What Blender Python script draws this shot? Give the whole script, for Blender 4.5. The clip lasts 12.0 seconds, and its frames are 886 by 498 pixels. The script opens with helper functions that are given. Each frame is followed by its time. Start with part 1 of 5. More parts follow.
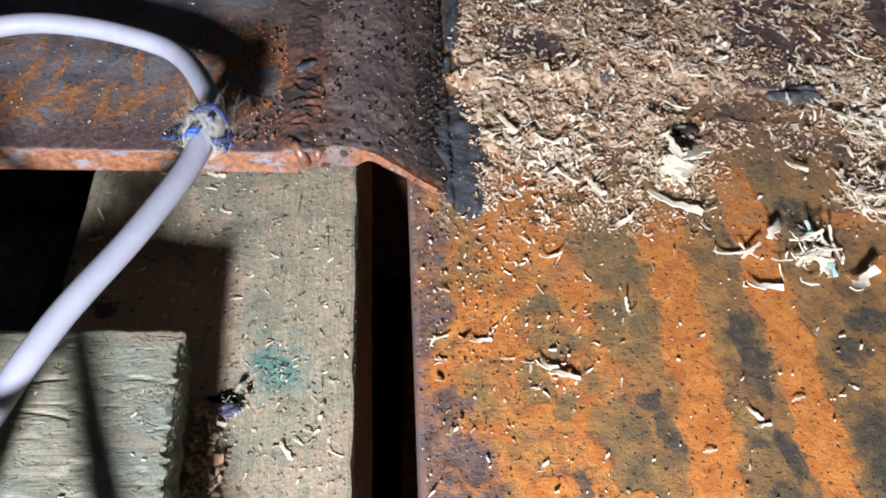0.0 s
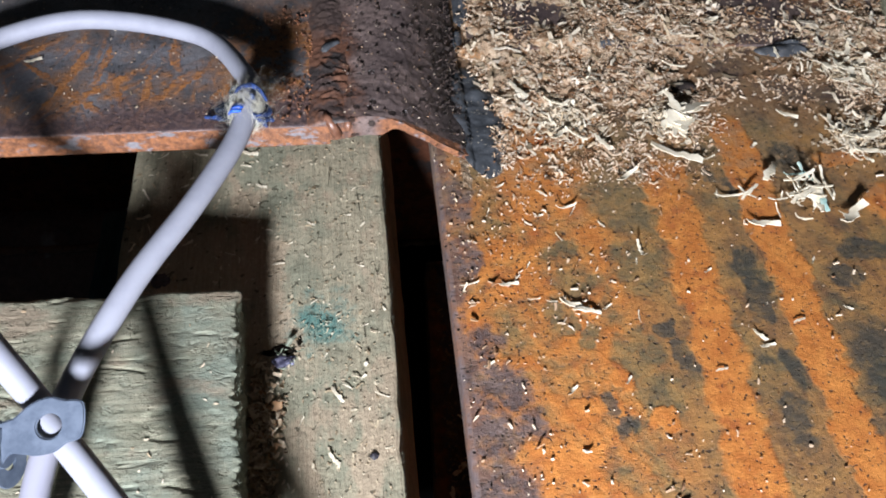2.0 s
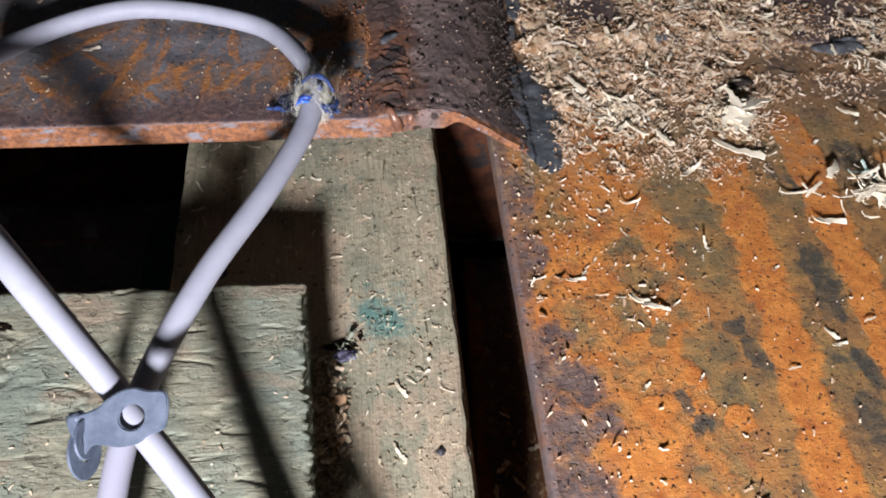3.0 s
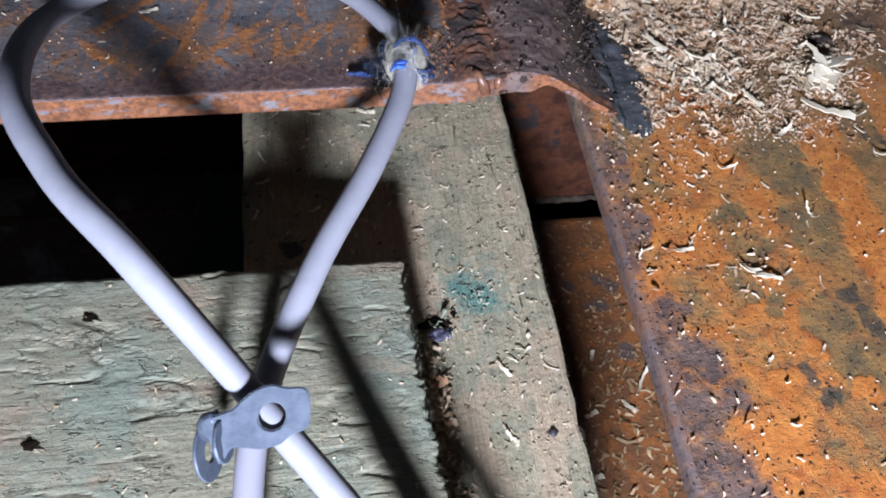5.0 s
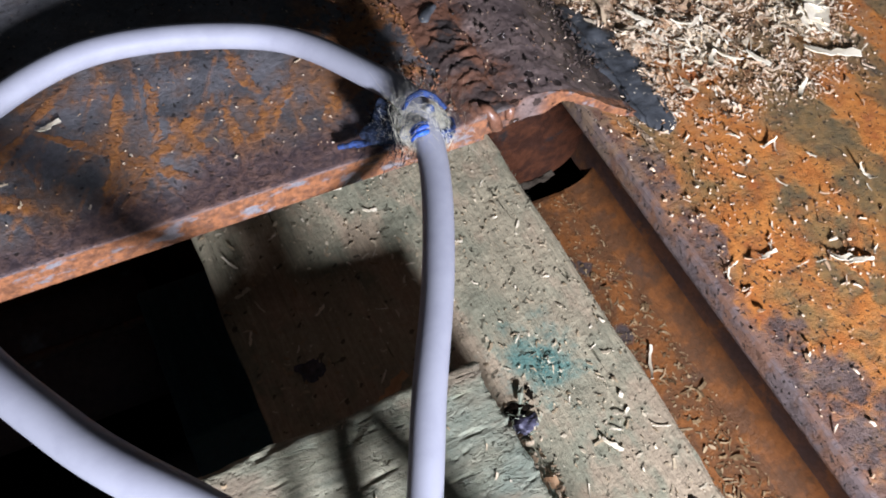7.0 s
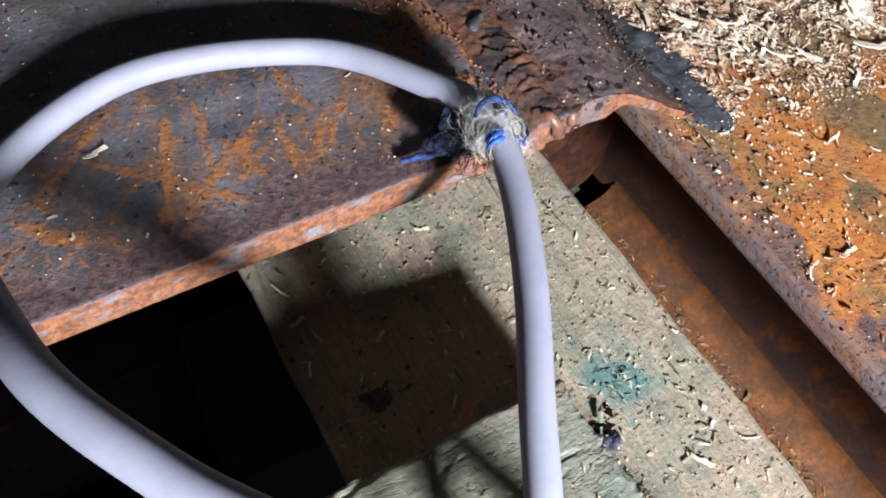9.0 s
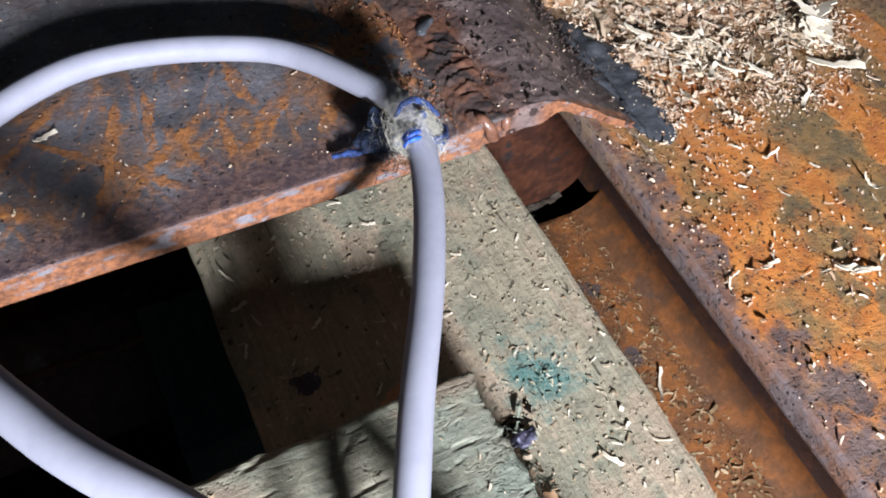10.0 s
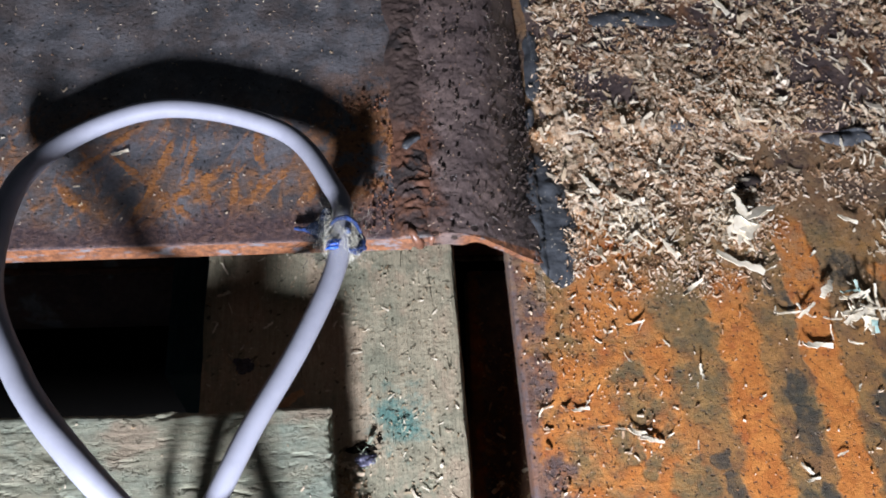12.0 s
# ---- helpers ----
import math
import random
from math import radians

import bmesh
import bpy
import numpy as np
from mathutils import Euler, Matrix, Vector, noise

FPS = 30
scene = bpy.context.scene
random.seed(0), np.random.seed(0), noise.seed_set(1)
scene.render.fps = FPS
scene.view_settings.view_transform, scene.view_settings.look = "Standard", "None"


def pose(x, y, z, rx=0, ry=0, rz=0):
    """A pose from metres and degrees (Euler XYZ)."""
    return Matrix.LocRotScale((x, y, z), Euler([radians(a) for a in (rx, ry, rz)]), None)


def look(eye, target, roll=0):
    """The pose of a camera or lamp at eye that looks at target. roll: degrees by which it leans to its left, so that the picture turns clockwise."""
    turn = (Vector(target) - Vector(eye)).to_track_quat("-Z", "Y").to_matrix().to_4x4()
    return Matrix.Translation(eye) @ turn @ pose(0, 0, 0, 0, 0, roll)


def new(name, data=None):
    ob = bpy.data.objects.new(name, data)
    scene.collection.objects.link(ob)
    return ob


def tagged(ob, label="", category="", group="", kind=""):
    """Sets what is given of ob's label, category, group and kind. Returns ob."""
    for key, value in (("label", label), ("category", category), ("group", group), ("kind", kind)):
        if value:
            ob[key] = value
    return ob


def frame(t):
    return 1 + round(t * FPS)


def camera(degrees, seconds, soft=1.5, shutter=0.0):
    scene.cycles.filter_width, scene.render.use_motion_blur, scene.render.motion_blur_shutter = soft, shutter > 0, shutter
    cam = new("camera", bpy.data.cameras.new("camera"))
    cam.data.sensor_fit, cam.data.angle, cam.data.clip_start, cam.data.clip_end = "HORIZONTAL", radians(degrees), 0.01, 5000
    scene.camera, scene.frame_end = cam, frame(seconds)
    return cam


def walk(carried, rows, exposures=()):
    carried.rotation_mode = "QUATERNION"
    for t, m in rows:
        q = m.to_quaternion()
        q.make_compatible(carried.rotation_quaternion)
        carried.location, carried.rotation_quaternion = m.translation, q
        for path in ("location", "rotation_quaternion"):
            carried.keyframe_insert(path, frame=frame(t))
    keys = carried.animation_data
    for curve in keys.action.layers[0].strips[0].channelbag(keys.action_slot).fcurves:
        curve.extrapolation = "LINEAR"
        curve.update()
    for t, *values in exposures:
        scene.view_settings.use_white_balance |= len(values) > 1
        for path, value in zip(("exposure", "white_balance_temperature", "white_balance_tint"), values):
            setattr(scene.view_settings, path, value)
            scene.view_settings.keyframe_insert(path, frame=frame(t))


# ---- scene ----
cam = camera(55.6, 12.0, 1.9)
METRES, EYE, TILT, LEAN, TURN = 0.36, 0.182, -51.45, -5.33, -3.0
ROWS = [
    (0.0, 0.0, 0.0, 0.0, 0.0, 0.0, -0.0),
    (0.5, 0.0021, -0.0317, -0.0138, 0.53, 0.13, 3.16),
    (1.0, 0.0044, -0.0649, 0.0049, 0.06, 0.08, 3.79),
    (1.5, -0.0084, -0.0633, -0.0273, -0.4, -0.48, 3.31),
    (2.0, -0.0245, -0.0599, -0.025, -0.18, -0.84, 3.27),
    (2.5, -0.0464, -0.0529, -0.0312, -0.15, -0.79, 3.01),
    (3.0, -0.0756, -0.0527, -0.0266, -0.09, -0.87, 2.68),
    (3.2, -0.0883, -0.0496, -0.0196, -0.04, -1.11, 2.54),
    (4.8, -0.1587, -0.0209, 0.0017, -2.34, -3.64, 3.63),
    (5.0, -0.1821, -0.0164, -0.0069, -3.04, -4.17, 3.83),
    (5.5, -0.2, 0.0318, 0.0044, -7.06, -6.12, 6.52),
    (6.0, -0.2386, 0.0445, 0.0488, -10.84, -6.9, 10.76),
    (6.5, -0.2558, 0.0766, 0.0429, -13.78, -8.45, 15.05),
    (7.0, -0.2897, 0.1252, 0.0945, -16.02, -10.12, 17.3),
    (7.2, -0.2992, 0.1405, 0.0906, -16.65, -10.52, 17.65),
    (8.8, -0.3312, 0.1660, 0.1007, -18.31, -9.08, 19.94),
    (9.0, -0.3357, 0.1652, 0.0996, -17.89, -8.69, 19.91),
    (9.5, -0.3081, 0.153, 0.1014, -16.63, -8.06, 19.14),
    (10.0, -0.2799, 0.1255, 0.0742, -14.68, -7.32, 17.65),
    (10.5, -0.2483, 0.0917, 0.053, -11.3, -5.82, 13.86),
    (11.0, -0.2087, 0.0461, 0.0626, -8.0, -5.02, 8.75),
    (11.5, -0.1538, 0.0029, 0.1142, -4.83, -6.73, 3.42),
    (12.0, -0.0964, -0.07, 0.2068, -0.85, -11.18, 0.58),
]
walk_rows = [(t, pose(0, 0, EYE, TILT, LEAN, TURN) @ pose(METRES * x, METRES * y, METRES * z, 90 + pitch, roll, yaw)) for t, x, y, z, yaw, pitch, roll in ROWS]
walk(cam, walk_rows, [(0.0, 0.25, 6550, 10), (1.0, 0.28, 6400, 5), (1.5, 0.19, 6350, 4), (2.0, 0.02, 6550, 7), (2.5, -0.10, 6850, 11), (3.2, -0.09, 6900, 12), (4.8, -0.10, 6050, 10), (5.5, -0.15, 6350, 18), (6.0, -0.05, 6450, 17), (6.5, 0.02, 6450, 14), (7.0, 0.06, 6450, 11), (9.0, 0.34, 6500, 10), (10.0, 0.22, 6500, 10), (11.0, 0.05, 6400, 10), (12.0, 0.08, 6400, 10)])

# ---- world and lamp ----
world = bpy.data.worlds.new("world")
scene.world = world
world.use_nodes = True
world.node_tree.nodes["Background"].inputs[0].default_value = (0.75, 0.85, 1.0, 1)
world.node_tree.nodes["Background"].inputs[1].default_value = 0.026

LAMP = (-0.105, -0.325, 0.190)
torch = bpy.data.lights.new("torch_light", "AREA")
torch.shape, torch.size, torch.energy = "DISK", 0.056, 8.6
torch.color = (0.925, 0.965, 1.10)
torch_ob = new("torch_light", torch)
torch_ob.matrix_world = look(LAMP, (0.06, 0.17, 0.0))


# ---- materials ----
class Nodes:
    """A small builder for node materials in object space (metres)."""

    def __init__(self, name):
        self.m = bpy.data.materials.new(name)
        self.m.use_nodes = True
        self.t = self.m.node_tree
        self.bsdf = self.t.nodes["Principled BSDF"]
        self.co = self.t.nodes.new("ShaderNodeTexCoord").outputs["Object"]

    def put(self, socket, value):
        if isinstance(value, bpy.types.NodeSocket):
            self.t.links.new(value, socket)
        else:
            socket.default_value = (*value, 1) if isinstance(value, tuple) and len(value) == 3 and socket.type == "RGBA" else value

    def stretch(self, sx, sy, sz, turn=0.0):
        """Coordinates turned so that x runs along the angle turn, then scaled."""
        a = self.t.nodes.new("ShaderNodeMapping")
        self.put(a.inputs["Vector"], self.co)
        a.inputs["Rotation"].default_value = (0, 0, radians(-turn))
        b = self.t.nodes.new("ShaderNodeMapping")
        self.put(b.inputs["Vector"], a.outputs[0])
        b.inputs["Scale"].default_value = (sx, sy, sz)
        return b.outputs[0]

    def noise(self, scale, detail=5.0, rough=0.6, vec=None, distort=0.0):
        n = self.t.nodes.new("ShaderNodeTexNoise")
        self.put(n.inputs["Vector"], vec or self.co)
        n.inputs["Scale"].default_value, n.inputs["Detail"].default_value = scale, detail
        n.inputs["Roughness"].default_value, n.inputs["Distortion"].default_value = rough, distort
        return n.outputs["Fac"]

    def cells(self, scale, vec=None, feature="F1"):
        n = self.t.nodes.new("ShaderNodeTexVoronoi")
        n.feature = feature
        self.put(n.inputs["Vector"], vec or self.co)
        n.inputs["Scale"].default_value = scale
        return n.outputs["Distance"]

    def xyz(self):
        n = self.t.nodes.new("ShaderNodeSeparateXYZ")
        self.put(n.inputs[0], self.co)
        return n.outputs[0], n.outputs[1], n.outputs[2]

    def f(self, op, a, b=0.0, c=0.0):
        n = self.t.nodes.new("ShaderNodeMath")
        n.operation = op
        for i, v in enumerate((a, b, c)):
            self.put(n.inputs[i], v)
        return n.outputs[0]

    def step(self, value, lo, hi):
        n = self.t.nodes.new("ShaderNodeMapRange")
        n.interpolation_type = "SMOOTHSTEP"
        self.put(n.inputs["Value"], value)
        n.inputs["From Min"].default_value, n.inputs["From Max"].default_value = lo, hi
        if lo > hi:
            n.inputs["From Min"].default_value, n.inputs["From Max"].default_value = hi, lo
            n.inputs["To Min"].default_value, n.inputs["To Max"].default_value = 1, 0
        return n.outputs[0]

    def mix(self, fac, a, b):
        n = self.t.nodes.new("ShaderNodeMix")
        n.data_type = "RGBA"
        self.put(n.inputs[0], fac)
        self.put(n.inputs[6], a)
        self.put(n.inputs[7], b)
        return n.outputs[2]

    def shift(self, colour, fac, lo, hi):
        """Brightness of a colour varied by fac from lo to hi."""
        n = self.t.nodes.new("ShaderNodeHueSaturation")
        self.put(n.inputs["Color"], colour)
        r = self.t.nodes.new("ShaderNodeMapRange")
        self.put(r.inputs["Value"], fac)
        r.inputs["From Min"].default_value, r.inputs["From Max"].default_value = 0.25, 0.75
        r.inputs["To Min"].default_value, r.inputs["To Max"].default_value = lo, hi
        self.put(n.inputs["Value"], r.outputs[0])
        return n.outputs[0]

    def bump(self, height, strength, distance, after=None):
        n = self.t.nodes.new("ShaderNodeBump")
        n.inputs["Strength"].default_value, n.inputs["Distance"].default_value = strength, distance
        self.put(n.inputs["Height"], height)
        if after:
            self.put(n.inputs["Normal"], after)
        return n.outputs[0]

    def warp(self, vec, scale, amount):
        """Coordinates pushed about by noise."""
        t = self.t.nodes.new("ShaderNodeTexNoise")
        self.put(t.inputs["Vector"], self.co)
        t.inputs["Scale"].default_value, t.inputs["Detail"].default_value = scale, 3.0
        a = self.t.nodes.new("ShaderNodeVectorMath")
        a.operation = "MULTIPLY_ADD"
        self.put(a.inputs[0], t.outputs["Color"])
        a.inputs[1].default_value = (amount,) * 3
        a.inputs[2].default_value = (-amount / 2,) * 3
        b = self.t.nodes.new("ShaderNodeVectorMath")
        self.put(b.inputs[0], vec)
        self.put(b.inputs[1], a.outputs[0])
        return b.outputs[0]

    def spots(self, vec, marks):
        """1 inside soft-rimmed ovals (x, y, half width, half length, turn in degrees), 0 outside."""
        out = None
        for cx, cy, rx, ry, *turn in marks:
            m = self.t.nodes.new("ShaderNodeMapping")
            m.vector_type = "TEXTURE"
            self.put(m.inputs["Vector"], vec)
            m.inputs["Location"].default_value = (cx, cy, 0)
            m.inputs["Rotation"].default_value = (0, 0, radians(turn[0]) if turn else 0)
            m.inputs["Scale"].default_value = (rx, ry, 1000)
            d = self.t.nodes.new("ShaderNodeVectorMath")
            d.operation = "LENGTH"
            self.put(d.inputs[0], m.outputs[0])
            near = d.outputs["Value"]
            out = near if out is None else self.f("MINIMUM", out, near)
        return self.step(out, 1.2, 0.75)

    def done(self, colour, rough=0.7, metal=0.0, normal=None, spec=0.4):
        self.put(self.bsdf.inputs["Base Color"], colour)
        self.put(self.bsdf.inputs["Roughness"], rough)
        self.put(self.bsdf.inputs["Metallic"], metal)
        self.put(self.bsdf.inputs["Specular IOR Level"], spec)
        if normal:
            self.put(self.bsdf.inputs["Normal"], normal)
        return self.m


def deck_rust():
    """Orange rust over olive-grey scale: two solid streaks along y, charcoal blots, purple scale by the free edge."""
    n = Nodes("rust_deck")
    x, y, z = n.xyz()
    warped = n.warp(n.warp(n.co, 85, 0.012), 330, 0.0055)
    wx = n.t.nodes.new("ShaderNodeSeparateXYZ")
    n.put(wx.inputs[0], warped)
    xs = wx.outputs[0]
    big = n.noise(56, 7, 0.60, n.stretch(0.88, 1.0, 1.0, -62), 0.2)
    fine = n.noise(420, 6, 0.7)
    wob = n.noise(45, 3)
    mid = n.noise(150, 6, 0.65)
    torn = n.step(n.noise(260, 5, 0.68), 0.34, 0.56)
    rust = n.step(n.f("ADD", big, n.f("MULTIPLY", n.f("SUBTRACT", fine, 0.5), 0.20)), 0.33, 0.57)
    # past the streaks the olive scale takes over
    right = n.step(xs, 0.058, 0.078)
    rust = n.f("MULTIPLY", rust, n.f("SUBTRACT", 1.0, n.f("MULTIPLY", right, 0.72)))
    bare = n.spots(warped, ((0.0735, 0.1468, 0.0130, 0.0140), (0.0519, 0.1265, 0.0046, 0.0052), (0.0712, 0.1200, 0.0080, 0.0110), (0.0672, 0.0766, 0.0066, 0.0064), (0.0650, 0.0899, 0.0075, 0.0070), (0.0447, 0.1038, 0.0042, 0.0050), (0.0524, 0.0979, 0.0040, 0.0044)))
    rust = n.f("MULTIPLY", rust, n.f("SUBTRACT", 1.0, n.f("MULTIPLY", bare, n.f("MULTIPLY_ADD", torn, 0.4, 0.55))))
    blotch = n.spots(warped, ((0.1605, 0.1391, 0.0110, 0.0075), (0.1537, 0.1114, 0.0065, 0.0070), (0.1475, 0.0985, 0.0055, 0.0050), (0.0549, 0.0721, 0.0034, 0.0034), (0.0578, 0.0822, 0.0042, 0.0044), (0.0453, 0.0721, 0.0050, 0.0048), (0.0671, 0.0703, 0.0042, 0.0038), (0.1500, 0.1600, 0.0090, 0.0040)))
    streak_1 = n.f("MULTIPLY", n.step(n.f("ABSOLUTE", n.f("SUBTRACT", xs, n.f("MULTIPLY_ADD", y, 0.038, 0.0836))), 0.0086, 0.0052), n.step(y, 0.166, 0.157))
    streak_2 = n.f("MULTIPLY", n.step(n.f("ABSOLUTE", n.f("SUBTRACT", xs, 0.1162)), 0.0072, 0.0044), n.step(y, 0.186, 0.176))
    streak = n.f("MAXIMUM", streak_1, streak_2)
    solid = n.f("MULTIPLY", n.f("MAXIMUM", streak, blotch), n.step(fine, 0.22, 0.42))
    rust = n.f("MAXIMUM", rust, solid)
    orange = n.mix(n.step(mid, 0.35, 0.65), (0.43, 0.136, 0.026), (0.57, 0.215, 0.046))
    orange = n.mix(n.f("MULTIPLY", n.step(n.noise(110, 5), 0.54, 0.68), 0.75), orange, (0.34, 0.088, 0.022))
    olive = n.mix(n.step(mid, 0.36, 0.66), (0.125, 0.100, 0.056), (0.29, 0.172, 0.066))
    charcoal = n.spots(warped, ((0.0744, 0.0966, 0.0036, 0.0030), (0.0772, 0.0882, 0.0036, 0.0058), (0.1035, 0.1195, 0.0044, 0.0046), (0.1055, 0.1110, 0.0040, 0.0046), (0.1040, 0.1040, 0.0046, 0.0050), (0.1038, 0.1531, 0.0024, 0.0040), (0.1032, 0.1642, 0.0024, 0.0040), (0.1330, 0.0830, 0.0105, 0.0150), (0.1062, 0.0842, 0.0032, 0.0060), (0.1016, 0.0691, 0.0055, 0.0085), (0.1330, 0.1600, 0.0080, 0.0070), (0.0528, 0.0735, 0.0026, 0.0034), (0.0573, 0.0690, 0.0026, 0.0032), (0.1285, 0.0600, 0.0080, 0.0090), (0.1095, 0.1500, 0.0036, 0.0046), (0.1330, 0.1130, 0.0056, 0.0048), (0.1450, 0.1230, 0.0085, 0.0050)))
    grey = n.step(n.noise(95, 6, 0.66, n.stretch(0.75, 1.1, 1.0, -76)), 0.54, 0.64)
    grey = n.f("MULTIPLY", n.f("MULTIPLY", grey, right), 0.8)
    dark = n.f("MAXIMUM", n.f("MULTIPLY", charcoal, n.f("MULTIPLY_ADD", torn, 0.55, 0.42)), grey)
    col = n.mix(dark, olive, (0.056, 0.054, 0.044))
    col = n.mix(n.f("MULTIPLY", rust, n.f("SUBTRACT", 1.0, n.f("MULTIPLY", charcoal, n.f("SUBTRACT", 0.85, streak)))), col, orange)
    scale = n.spots(warped, ((0.0215, 0.1454, 0.0050, 0.0110), (0.0215, 0.1244, 0.0050, 0.0090), (0.0233, 0.0966, 0.0060, 0.0056), (0.0205, 0.0851, 0.0070, 0.0070), (0.0292, 0.0828, 0.0064, 0.0062), (0.0206, 0.0700, 0.0085, 0.0100), (0.0323, 0.0720, 0.0045, 0.0045), (0.0240, 0.0500, 0.0100, 0.0140)))
    edge = n.step(n.f("ADD", xs, n.f("MULTIPLY", n.f("SUBTRACT", mid, 0.5), 0.010)), 0.0215, 0.0175)
    margin = n.f("MAXIMUM", n.f("MULTIPLY", scale, n.f("MULTIPLY_ADD", torn, 0.45, 0.50)), n.f("MULTIPLY", edge, 0.8))
    purple = n.mix(n.step(mid, 0.36, 0.62), (0.080, 0.056, 0.053), (0.145, 0.102, 0.092))
    purple = n.mix(n.f("MULTIPLY", n.step(n.noise(620, 4, 0.7), 0.55, 0.66), 0.3), purple, (0.20, 0.18, 0.19))
    col = n.mix(margin, col, purple)
    lip = n.step(n.f("ADD", x, n.f("MULTIPLY", n.f("SUBTRACT", fine, 0.5), 0.0022)), 0.0176, 0.0164)
    col = n.mix(n.f("MULTIPLY", lip, 0.8), col, n.mix(n.step(mid, 0.45, 0.62), (0.150, 0.118, 0.118), (0.19, 0.095, 0.060)))
    # the ground under the heaped dust is dull brown and purple
    back = n.step(n.f("ADD", y, n.f("MULTIPLY", n.f("SUBTRACT", wob, 0.5), 0.03)), 0.170, 0.192)
    back = n.f("MULTIPLY", back, n.f("SUBTRACT", 1.0, n.f("MULTIPLY", streak, 0.7)))
    dull = n.mix(n.step(big, 0.42, 0.58), (0.085, 0.055, 0.045), (0.22, 0.12, 0.06))
    col = n.mix(back, col, dull)
    # wood dust trodden into the rust in front of the heap
    film = n.f("MULTIPLY", n.step(n.f("ADD", y, n.f("MULTIPLY", n.f("SUBTRACT", wob, 0.5), 0.05)), 0.128, 0.164), n.step(n.noise(210, 6, 0.75), 0.42, 0.60))
    col = n.mix(n.f("MULTIPLY", film, 0.55), col, (0.27, 0.180, 0.100))
    col = n.shift(col, fine, 0.80, 1.20)
    # near-black dots: pits, and the shade beside grains put into the colour
    pit = n.step(n.noise(760, 1, 0.5), 0.655, 0.68)
    col = n.mix(n.f("MULTIPLY", pit, 0.85), col, (0.030, 0.020, 0.016))
    h = n.f("ADD", n.f("MULTIPLY", fine, 0.55), n.f("MULTIPLY", rust, 0.30))
    h = n.f("SUBTRACT", h, n.f("MULTIPLY", pit, 0.9))
    near_edge = n.f("ADD", n.noise(100, 4, 0.6), n.f("MULTIPLY", n.step(x, 0.075, 0.025), 0.09))
    pit_shade = n.f("MULTIPLY", n.step(n.f("ADD", n.cells(400), n.f("MULTIPLY", n.f("SUBTRACT", fine, 0.5), 0.35)), 0.20, 0.13), n.step(near_edge, 0.56, 0.62))
    col = n.mix(n.f("MULTIPLY", pit_shade, 0.85), col, (0.022, 0.014, 0.011))
    h = n.f("SUBTRACT", h, n.f("MULTIPLY", pit_shade, 1.2))
    nor = n.bump(n.noise(950, 2, 0.5), 0.18, 0.0004)
    nor = n.bump(h, 0.65, 0.0009, nor)
    nor = n.bump(n.noise(1900, 3), 0.28, 0.0004, nor)
    return n.done(col, n.f("ADD", 0.46, n.f("MULTIPLY", rust, 0.3)), 0.0, nor, 0.45)


def channel_rust():
    """Orange rust inside the girder, grey scale in a band behind its orange rim."""
    n = Nodes("channel_rust")
    x, y, z = n.xyz()
    fine = n.noise(380, 5, 0.7)
    mid = n.noise(85, 6, 0.65)
    across = n.f("SUBTRACT", n.f("ADD", x, n.f("MULTIPLY", n.f("SUBTRACT", mid, 0.5), 0.016)), n.f("MULTIPLY_ADD", y, 0.05, 0.0136))
    col = n.mix(n.step(mid, 0.40, 0.58), (0.25, 0.092, 0.026), (0.145, 0.064, 0.027))
    grey = n.f("MULTIPLY", n.step(across, 0.0045, 0.0075), n.step(across, 0.030, 0.016))
    col = n.mix(n.f("MULTIPLY", grey, 0.9), col, n.mix(n.step(n.noise(120, 5), 0.44, 0.6), (0.070, 0.066, 0.068), (0.125, 0.100, 0.080)))
    dots = n.spots(n.warp(n.co, 200, 0.007), ((0.0500, 0.1920, 0.0040, 0.0034), (0.0640, 0.1940, 0.0032, 0.0030), (0.0600, 0.1800, 0.0060, 0.0032), (0.0700, 0.1900, 0.0035, 0.0040), (0.0680, 0.1560, 0.0040, 0.0050)))
    col = n.mix(n.f("MULTIPLY", dots, 0.8), col, (0.065, 0.062, 0.066))
    col = n.mix(n.f("MULTIPLY", n.step(n.noise(60, 5, 0.6), 0.58, 0.68), 0.7), col, (0.10, 0.060, 0.040))
    col = n.shift(col, fine, 0.70, 1.30)
    return n.done(col, 0.62, 0.0, n.bump(fine, 0.6, 0.0010), 0.4)


